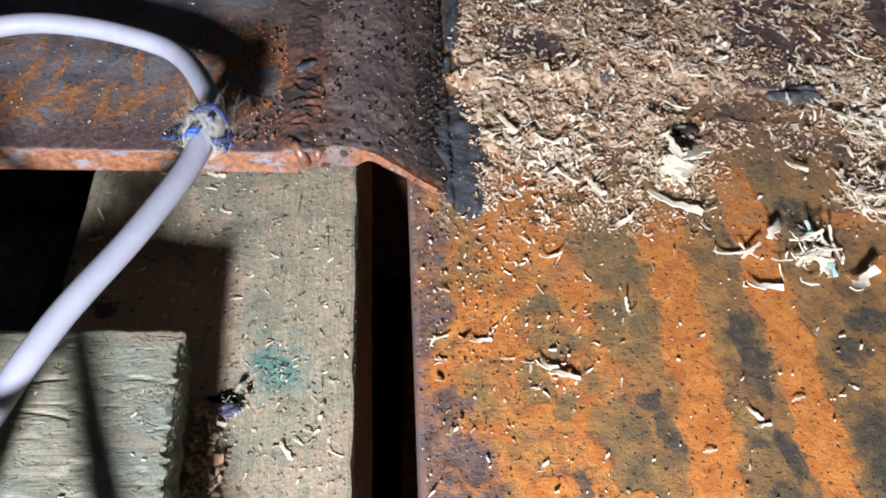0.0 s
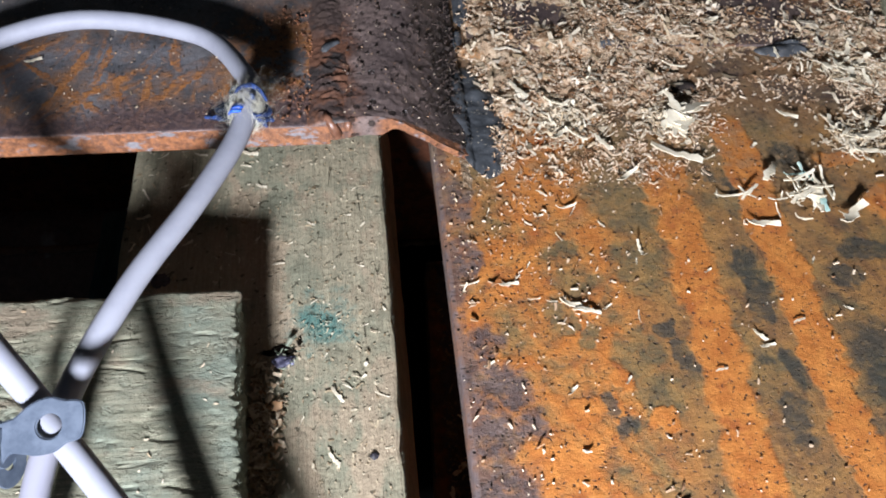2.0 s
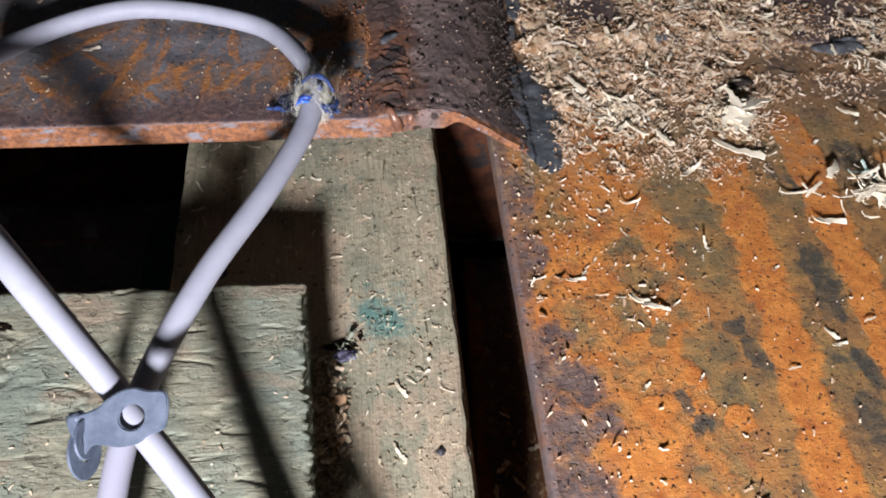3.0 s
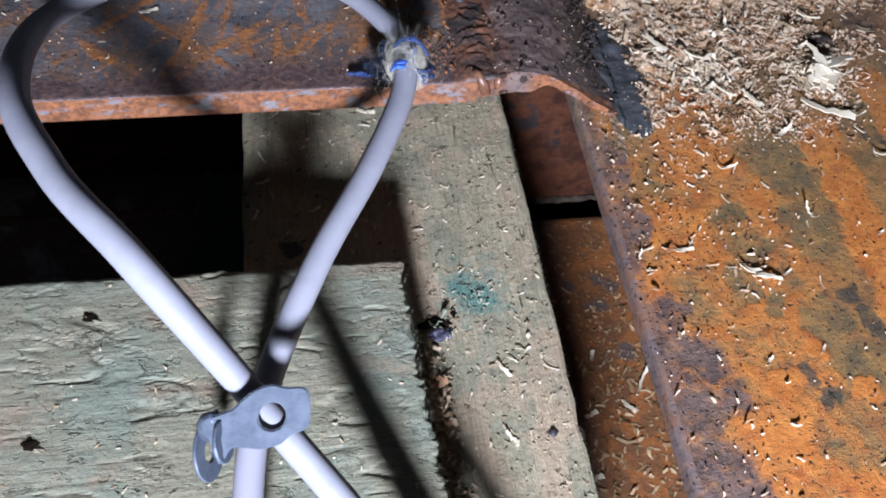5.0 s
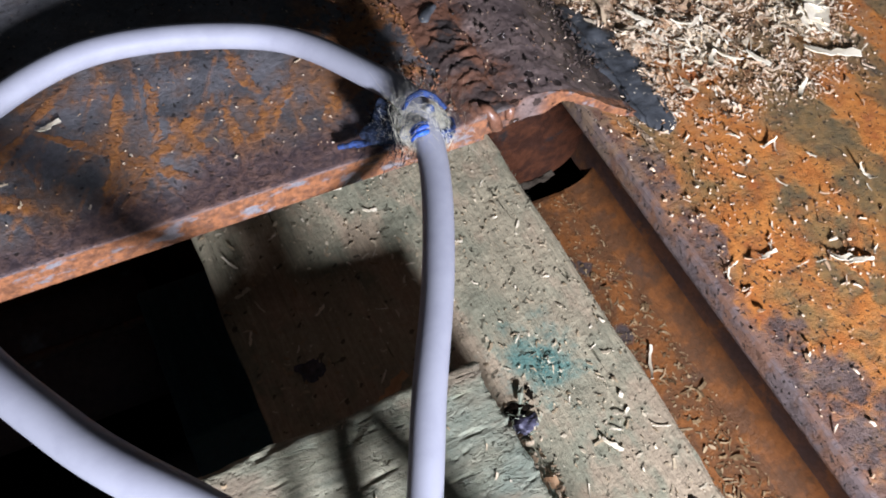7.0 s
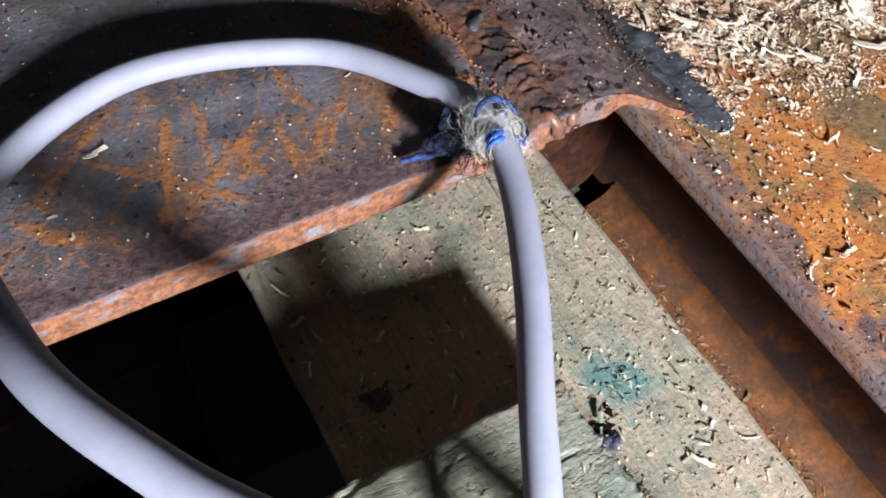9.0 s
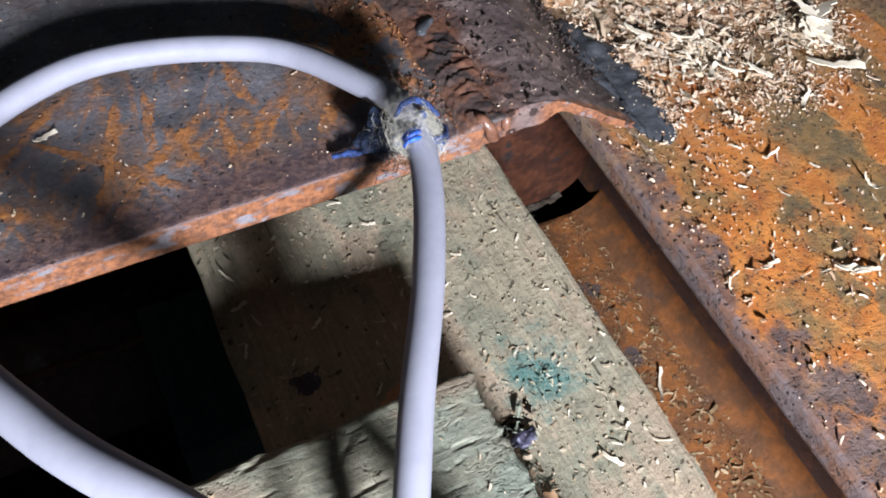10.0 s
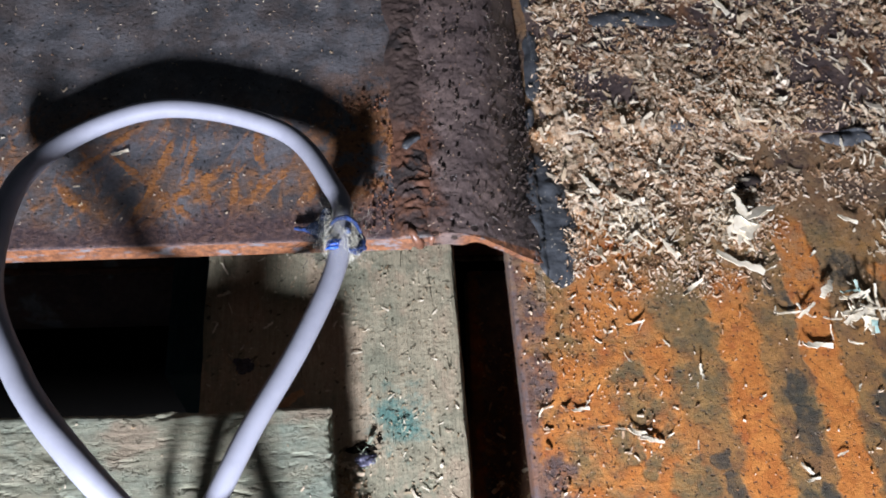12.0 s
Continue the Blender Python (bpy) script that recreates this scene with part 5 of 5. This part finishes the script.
BOARD = "the timber board"
for x, y, mm, turn, kind in ((-0.0240, 0.1596, 3.6, -30, 7), (-0.0342, 0.1441, 5, 10, 2), (-0.0085, 0.1405, 3.2, -20, 4), (-0.0179, 0.0759, 6, -55, 7),
                             (-0.0310, 0.1520, 4, 20, 3), (-0.0140, 0.0980, 4, -30, 2), (-0.0270, 0.0880, 5, 65, 5), (-0.0080, 0.1180, 3.5, 20, 1),
                             (-0.0640, 0.1560, 5, 35, 4), (-0.0770, 0.1630, 6, -70, 3), (-0.0820, 0.1560, 5, 70, 0), (-0.0500, 0.1500, 4, -20, 5),
                             (-0.0570, 0.1330, 5, 50, 1), (-0.0040, 0.0940, 6, -24, 5), (-0.0200, 0.1085, 3, 60, 0), (-0.0120, 0.1620, 3, 0, 4),
                             (-0.0759, 0.1966, 6, 40, 5), (-0.0626, 0.1959, 6, -10, 0), (-0.0454, 0.1944, 8, -14, 7), (-0.0408, 0.1783, 5, -20, 7), (-0.0671, 0.1814, 3.6, 30, 4), (-0.0796, 0.1783, 7, -60, 1),
                             (-0.0797, 0.1687, 6, 20, 7), (-0.0466, 0.1884, 5, -8, 2), (-0.0096, 0.1002, 4, 30, 7), (-0.0165, 0.0952, 7, -58, 4), (-0.0232, 0.1282, 4, 40, 2)):
    shaving(x, y, board_top(x) + 0.0002, mm * 0.8, turn, kind, BOARD, 4, None, None, 0.8)
for x, y, mm, turn, kind in ((-0.0361, 0.0934, 8, 2, 7), (-0.0369, 0.0844, 6, 30, 7), (-0.0371, 0.0978, 4, -20, 4), (-0.0345, 0.0800, 5, 60, 7), (-0.0385, 0.0760, 6, 10, 7), (-0.0352, 0.0890, 4, -50, 4)):
    flake = new("wood_flake", strip_mesh("wood_flake", mm / 1000, mm / 2600, 0.5, 0.3, int(mm * 31 - x * 9000), M_CHIP))
    flake.matrix_basis = pose(x, y, board_top(x) + 0.0009, 5, -4, turn)
    tagged(flake, "pinkish-brown wood flake lying by the sawn batten end", "wood chip", "flakes by the batten")
pink = new("bark_chip", strip_mesh("bark_chip", 0.010, 0.0034, 0.3, 0.2, 77, M_CHIP))
pink.matrix_basis = pose(-0.0560, 0.1290, board_top(-0.056) + 0.0006, 4, 0, 28)
tagged(pink, "brownish flake of wood on the timber board", "wood chip")
shaving(-0.1080, 0.2000, A_TOP + 0.0002, 5.5, 22, 0, "the scratched plate", 4)
for x, y, mm, turn, kind in ((0.0700, 0.1400, 17, 55, 5), (0.0450, 0.1280, 7, 20, 7), (0.0300, 0.1200, 8, 40, 7), (0.0360, 0.1130, 7, -50, 0), (0.0260, 0.1090, 8, 80, 4), (0.0400, 0.1010, 8, 10, 7), (0.0300, 0.1000, 6, -70, 2), (0.0520, 0.1550, 6, 65, 7), (0.0340, 0.1440, 5, -30, 0), (0.0620, 0.1300, 8, 120, 4)):
    shaving(x, y, -0.1417, mm, turn, kind, "the bottom flange", 8, None, None, 1.0)


def chips(name, n, place, seed, long, wide, tilt, material, label, category="sawdust", thick=(0.00008, 0.00022)):
    """Many short bent splinters in one mesh. place(rng, n) gives their x, y, z."""
    rng = np.random.default_rng(seed)
    p = place(rng, n)
    n = len(p)
    ll = np.exp(rng.uniform(np.log(long[0]), np.log(long[1]), n))
    ww = np.minimum(np.exp(rng.uniform(np.log(wide[0]), np.log(wide[1]), n)), ll * 0.8)
    tt = rng.uniform(*thick, n)
    curl = rng.normal(0, 0.07, n) * ll
    yaw, pit, rol = rng.uniform(0, 2 * np.pi, n), np.radians(rng.normal(0, tilt, n)), np.radians(rng.normal(0, tilt, n))
    s = np.array([-0.5, 0.0, 0.5])
    v = np.zeros((n, 3, 4, 3))
    taper = rng.uniform(0.15, 1.0, (n, 3))
    taper[:, 1] = rng.uniform(0.55, 1.0, n)
    side = rng.normal(0, 0.36, (n, 3)) * np.minimum(ww, 0.3 * ll)[:, None]
    for i in range(3):
        for k, (a, b) in enumerate(((-1, -1), (1, -1), (1, 1), (-1, 1))):
            v[:, i, k, 0] = s[i] * ll + (0.12 * ll * rng.uniform(-1, 1, n) if i != 1 else 0)
            v[:, i, k, 1] = side[:, i] + a * ww * 0.5 * taper[:, i] * (0.7 if k == 0 else 1.0)
            v[:, i, k, 2] = b * tt * 0.5 + curl * (4 * s[i] ** 2 - 0.5)
    v = v.reshape(n, 12, 3)
    cr, sr = np.cos(rol)[:, None], np.sin(rol)[:, None]
    y, z = v[..., 1] * cr - v[..., 2] * sr, v[..., 1] * sr + v[..., 2] * cr
    cp, sp = np.cos(pit)[:, None], np.sin(pit)[:, None]
    x, z = v[..., 0] * cp + z * sp, -v[..., 0] * sp + z * cp
    cy, sy = np.cos(yaw)[:, None], np.sin(yaw)[:, None]
    out = np.stack((x * cy - y * sy, x * sy + y * cy, z - z.min(1, keepdims=True)), -1) + p[:, None, :]
    faces = []
    for i in (0, 4):
        for k in range(4):
            faces.append((i + k, i + (k + 1) % 4, i + 4 + (k + 1) % 4, i + 4 + k))
    faces += [(3, 2, 1, 0), (8, 9, 10, 11)]
    f = (np.array(faces)[None] + 12 * np.arange(n)[:, None, None]).reshape(-1, 4)
    me = bpy.data.meshes.new(name)
    me.from_pydata(out.reshape(-1, 3).tolist(), [], f.tolist())
    me.materials.append(material)
    return tagged(new(name, me), label, category, "", "stuff")


def dust_edge(x):
    return np.interp(x, (0.030, 0.034, 0.041, 0.054, 0.068, 0.078, 0.089, 0.101, 0.108, 0.1135, 0.120, 0.158, 0.165, 0.190), (0.166, 0.160, 0.156, 0.161, 0.165, 0.159, 0.165, 0.170, 0.180, 0.190, 0.202, 0.199, 0.188, 0.187))


def bed(x, y):
    """How thickly the sawdust lies on the beam: 0 bare, 1 heaped."""
    edge = dust_edge(x)
    wave = 0.004 * np.sin(x * 210 + 1) + 0.003 * np.sin(x * 470 + y * 300) + 0.003 * np.sin(y * 390 - x * 150)
    d = np.clip((y - edge + wave) / 0.036, 0, 1)
    bare = np.exp(-(((x - 0.150) / 0.018) ** 2 + ((y - 0.240) / 0.013) ** 2)) + 0.8 * np.exp(-(((x - 0.064) / 0.012) ** 2 + ((y - 0.235) / 0.010) ** 2)) + np.exp(-(((x - 0.150) / 0.014) ** 2 + ((y - 0.2145) / 0.005) ** 2)) + 0.8 * np.exp(-(((x - 0.078) / 0.020) ** 2 + ((y - 0.269) / 0.007) ** 2))
    back = np.clip((0.268 - y) / 0.05, 0.48, 1)
    rim = np.interp(y, (0.15, 0.165, 0.183, 0.195, 0.205, 0.215, 0.225, 0.235, 0.25, 0.262, 0.30), (0.0365, 0.0375, 0.0385, 0.0362, 0.0325, 0.0295, 0.0325, 0.0340, 0.0350, 0.0355, 0.0335))
    d = d * np.clip((x - rim + 0.0021 * np.sin(y * 440 + 1) + 0.0015 * np.sin(y * 1130 + x * 300)) / 0.004, 0, 1)
    pile = 0.5 * np.exp(-(((x - 0.177) / 0.017) ** 2 + ((y - 0.203) / 0.010) ** 2))
    return np.clip(d * back * (1 - 0.85 * np.clip(bare, 0, 1)) + pile, 0, 1.2)


def clumps(x, y, seed):
    """Uneven cover: patches of 4 to 15 mm, from sparse to full."""
    out = np.zeros_like(x)
    for k, (cell, share) in enumerate(((0.013, 0.55), (0.005, 0.45))):
        g = np.random.default_rng(100 + seed * 10 + k).uniform(0, 1, (64, 64))
        u, v = np.abs(x) / cell, np.abs(y) / cell
        i, j = u.astype(int), v.astype(int)
        a, b = u - i, v - j
        a, b = a * a * (3 - 2 * a), b * b * (3 - 2 * b)
        i, j = i % 63, j % 63
        out = out + share * ((g[i, j] * (1 - a) + g[i + 1, j] * a) * (1 - b) + (g[i, j + 1] * (1 - a) + g[i + 1, j + 1] * a) * b)
    return np.clip((out - 0.33) / 0.34, 0.04, 1)


def floor_of(x, y):
    return np.where((y > 0.2165) & (x > 0.0335) & (x < 0.1935), 0.0015, 0.0001) + np.where(x < 0.0290, 0.0012 + 0.50 * (0.0290 - x), 0.0)


def scatter(x0, x1, y0, y1, height, weight=None):
    def place(rng, n):
        got = []
        while sum(len(g) for g in got) < n:
            q = rng.uniform((x0, y0), (x1, y1), (4 * n, 2))
            if weight is not None:
                q = q[rng.uniform(0, 1, len(q)) < weight(q[:, 0], q[:, 1])]
            got.append(q)
        q = np.concatenate(got)[:n]
        return np.column_stack((q, height(q[:, 0], q[:, 1], rng)))
    return place


def relief(x, y):
    """Height of the matted dust."""
    d = bed(x, y)
    return 0.0001 + 0.0014 * np.clip((y - 0.2100) / 0.014, 0, 1) * np.clip((x - 0.0310) / 0.004, 0, 1) * np.clip((0.196 - x) / 0.004, 0, 1) - 0.0008 + d * (0.0007 + 0.0026 * clumps(x, y, 5) * clumps(x, y, 6) + 0.0007 * clumps(x * 2.6, y * 2.6, 7))


def in_heap(x, y, rng):
    return np.maximum(floor_of(x, y), relief(x, y) + rng.uniform(-0.0002, 0.0005, len(x)))


chips("sawdust", 9500, scatter(0.024, 0.30, 0.146, 0.31, in_heap, lambda x, y: np.clip(bed(x, y), 0, 1) ** 1.3 * clumps(x, y, 1)), 1, (0.0008, 0.0036), (0.0004, 0.0021), 11, M_DUST, "heaped pale sawdust and fine shavings on the rusty beam", "sawdust", (0.00005, 0.00014))
chips("wood_flakes", 1300, scatter(0.024, 0.30, 0.146, 0.31, in_heap, lambda x, y: np.clip(bed(x, y), 0, 1) ** 1.2 * clumps(x, y, 2)), 14, (0.0018, 0.0066), (0.0006, 0.0024), 12, M_GRAIN, "pale flakes and splinters lying in the sawdust", "sawdust", (0.00006, 0.00018))
chips("sawdust_grains", 15000, scatter(0.024, 0.30, 0.146, 0.31, in_heap, lambda x, y: np.clip(bed(x, y) + 0.05, 0, 1) * clumps(x, y, 3)), 2, (0.0003, 0.0010), (0.0002, 0.0007), 30, M_DUST, "fine pale sawdust grains on the rusty beam")
near = lambda x, y: (0.12 + 0.88 * np.exp(-((x - 0.03) / 0.03) ** 2) * np.clip((y - 0.06) / 0.06, 0.3, 1)) * clumps(x, y, 13)
flat = lambda x, y, rng: np.full(len(x), 0.00005)
chips("wood_splinters", 260, scatter(0.018, 0.20, 0.04, 0.168, flat, near), 3, (0.0005, 0.0024), (0.0003, 0.0009), 24, M_DUST, "small pale splinters scattered on orange rust", "sawdust", (0.0002, 0.0006))
chips("wood_specks", 460, scatter(0.016, 0.20, 0.04, 0.170, flat, near), 4, (0.0002, 0.0007), (0.00018, 0.0004), 35, M_DUST, "tiny pale specks scattered on orange rust", "sawdust", (0.0002, 0.0006))
fringe = lambda x, y: np.clip(1 - (dust_edge(x) + 0.004 - y) / 0.030, 0, 1) ** 2 * clumps(x, y, 8) * np.where(y < dust_edge(x) + 0.010, 1.0, 0.0) * np.where(y < 0.2165, 1.0, 0.0)
chips("fringe_flakes", 560, scatter(0.036, 0.19, 0.125, 0.20, flat, fringe), 16, (0.0010, 0.0042), (0.0004, 0.0016), 12, M_DUST, "loose pale flakes where the sawdust thins out")
chips("fringe_grains", 2600, scatter(0.034, 0.19, 0.125, 0.20, flat, fringe), 17, (0.0003, 0.0011), (0.0003, 0.0008), 25, M_DUST, "sawdust grains thinning out over the rust")


def around(*spots):
    def place(rng, n):
        q = np.concatenate([np.column_stack((rng.normal(x, r, n // len(spots)), rng.normal(y, r * 0.8, n // len(spots)))) for x, y, r in spots])
        return np.column_stack((q, np.maximum(floor_of(q[:, 0], q[:, 1]), relief(q[:, 0], q[:, 1])) + rng.uniform(0, 0.0006, len(q))))
    return place


chips("shaving_crumbs", 1300, around((0.0950, 0.1790, 0.0050), (0.1750, 0.2010, 0.0085), (0.1600, 0.1690, 0.0060), (0.0600, 0.1800, 0.0060)), 18, (0.0008, 0.0045), (0.0004, 0.0016), 13, M_GRAIN, "white crumbs and flakes round the splayed shavings")
on_board = lambda x, y, rng: -0.0221 + 0.085 * np.minimum(x, 0)
not_batten = lambda x, y: np.where((y < 0.122) & (x < -0.040), 0.0, 1.0)
chips("board_sawdust", 430, scatter(-0.085, -0.001, 0.03, 0.20, on_board, not_batten), 5, (0.0006, 0.0024), (0.0004, 0.0012), 6, M_TAN, "pale sawdust strewn over the timber board")
chips("board_specks", 900, scatter(-0.085, -0.001, 0.03, 0.20, on_board, not_batten), 6, (0.0002, 0.0007), (0.0002, 0.0004), 20, M_TAN, "tiny sawdust specks on the timber board", "sawdust", (0.0001, 0.0003))
beside = lambda x, y: np.clip(1 - (x + 0.0405) / 0.010, 0, 1) * np.clip((0.112 - y) / 0.02, 0, 1)
chips("sawdust_drift", 1500, scatter(-0.041, -0.028, 0.03, 0.118, lambda x, y, rng: on_board(x, y, rng) + rng.uniform(0, 0.003, len(x)) * np.clip(1 - (x + 0.041) / 0.010, 0, 1), beside), 7, (0.0005, 0.0030), (0.0004, 0.0018), 20, M_MAT, "drift of sawdust along the sawn batten end")
spot = lambda cx, cy, r: (lambda rng, n: np.column_stack((q := rng.normal((cx, cy), (r, r), (n, 2)), on_board(q[:, 0], q[:, 1], rng) + rng.uniform(0, 0.0010, n))))
chips("torn_fibres", 34, spot(-0.0210, 0.1180, 0.0026), 23, (0.0006, 0.0028), (0.00012, 0.00035), 10, M_FUZZ, "pale torn fibres lying on the teal stain", "wood fibres")
chips("nail_fluff", 30, spot(-0.0310, 0.1100, 0.0022), 24, (0.0006, 0.0026), (0.0002, 0.0007), 30, M_FUZZ, "grey fluff and splinters round the crushed nail", "wood fibres")
chips("batten_sawdust", 90, scatter(-0.15, -0.044, 0.03, 0.118, lambda x, y, rng: np.full(len(x), -0.0029)), 8, (0.0004, 0.0016), (0.0003, 0.0007), 8, M_GRAIN, "few pale splinters on the green batten")
on_plate = lambda x, y, rng: np.full(len(x), A_TOP + 0.00003)
chips("plate_specks", 560, scatter(-0.17, -0.022, 0.1690, 0.29, on_plate), 9, (0.0002, 0.0006), (0.00015, 0.0003), 20, M_DUST, "tiny pale specks of dust on the scratched plate", "sawdust", (0.0001, 0.0003))
chips("plate_splinters", 70, scatter(-0.17, -0.022, 0.170, 0.29, on_plate), 10, (0.0006, 0.0020), (0.0003, 0.0007), 8, M_GRAIN, "few pale splinters on the scratched plate")
ridge_z = lambda x, y, rng: np.array([ridge_top(a, b) for a, b in zip(x, y)]) + 0.00015
chips("ridge_specks", 230, scatter(-0.012, 0.027, 0.168, 0.28, ridge_z), 11, (0.0002, 0.0006), (0.00015, 0.0004), 22, M_DUST, "pale dust specks on the dark bent strip", "sawdust", (0.0001, 0.0003))
chips("ridge_grains", 120, scatter(-0.010, 0.026, 0.169, 0.27, ridge_z), 25, (0.0005, 0.0012), (0.0005, 0.0011), 14, M_CRUMB, "upright dark grains of scale on the bent strip", "rust crumbs", (0.0004, 0.0008))
chips("weld_spatter", 240, scatter(-0.042, -0.020, 0.1695, 0.225, on_plate, lambda x, y: np.clip((x + 0.042) / 0.014, 0, 1) * clumps(x, y, 12)), 26, (0.0003, 0.0010), (0.0003, 0.0008), 20, M_SPATTER, "rusty spatter grains beside the weld", "rust crumbs", (0.0003, 0.0008))
tar_x = lambda y: np.interp(y, (0.155, 0.172, 0.182, 0.191, 0.199, 0.207, 0.217, 0.230, 0.252, 0.264, 0.298), (0.0326, 0.0338, 0.0340, 0.0330, 0.0316, 0.0302, 0.0288, 0.0318, 0.0336, 0.0345, 0.0338))
tar_z = lambda x, y, rng: np.array([under(a, b) for a, b in zip(x, y)]) + np.where(y < 0.2, 0.0020, 0.0012) * np.clip(1 - (np.abs(x - tar_x(y)) / 0.0066) ** 2, 0, 1)
by_rim = lambda x, y: np.clip((x - tar_x(y)) / 0.005, 0.06, 1) ** 2 * clumps(x, y, 15)
chips("tar_grit", 1100, scatter(0.026, 0.0410, 0.160, 0.300, tar_z, by_rim), 27, (0.0003, 0.0022), (0.0003, 0.0010), 16, M_DUST, "sawdust stuck along the rim of the tar", "sawdust", (0.0001, 0.0003))
foot = lambda x, y: np.clip((x - 0.012) / 0.014, 0.0, 1) ** 2 * clumps(x, y, 9)
chips("rust_crumbs", 420, scatter(0.012, 0.0283, 0.166, 0.26, ridge_z, foot), 19, (0.0003, 0.0016), (0.0003, 0.0012), 35, M_CRUMB, "dark crumbs of scale on the bent strip", "rust crumbs", (0.0002, 0.0006))
chips("flange_dust", 1800, scatter(0.026, 0.0900, 0.03, 0.228, lambda x, y, rng: np.full(len(x), -0.1419), lambda x, y: clumps(x, y, 10)), 22, (0.0004, 0.0020), (0.0003, 0.0011), 20, M_BROWN, "brown dust and crumbs on the bottom flange")
chips("flange_chips", 600, scatter(0.027, 0.086, 0.05, 0.20, lambda x, y, rng: np.full(len(x), -0.1419), lambda x, y: np.clip((0.20 - y) / 0.08, 0.1, 1)), 12, (0.0010, 0.0050), (0.0006, 0.0022), 12, M_BROWN, "wood chips lying on the bottom flange", "wood chips")


def heap_mesh():
    bm = bmesh.new()
    nx, ny = 220, 190
    grid = []
    for j in range(ny + 1):
        row = []
        for i in range(nx + 1):
            x, y = 0.024 + 0.177 * i / nx, 0.150 + 0.155 * j / ny
            h = float(relief(np.array(x), np.array(y))) - 0.0003 + (0.50 * (0.0290 - x) if x < 0.0290 else 0.0)
            h += 0.0005 * noise.noise(Vector((x * 420, y * 420, 4))) + 0.0003 * noise.noise(Vector((x * 900, y * 900, 7)))
            row.append(bm.verts.new((x, y, h)))
        grid.append(row)
    for j in range(ny):
        for i in range(nx):
            bm.faces.new((grid[j][i], grid[j][i + 1], grid[j + 1][i + 1], grid[j + 1][i]))
    return bm


tagged(part("sawdust_bed", heap_mesh(), M_HEAP, None, "", True), "matted bed of fine brown sawdust on the beam", "sawdust", "", "stuff")
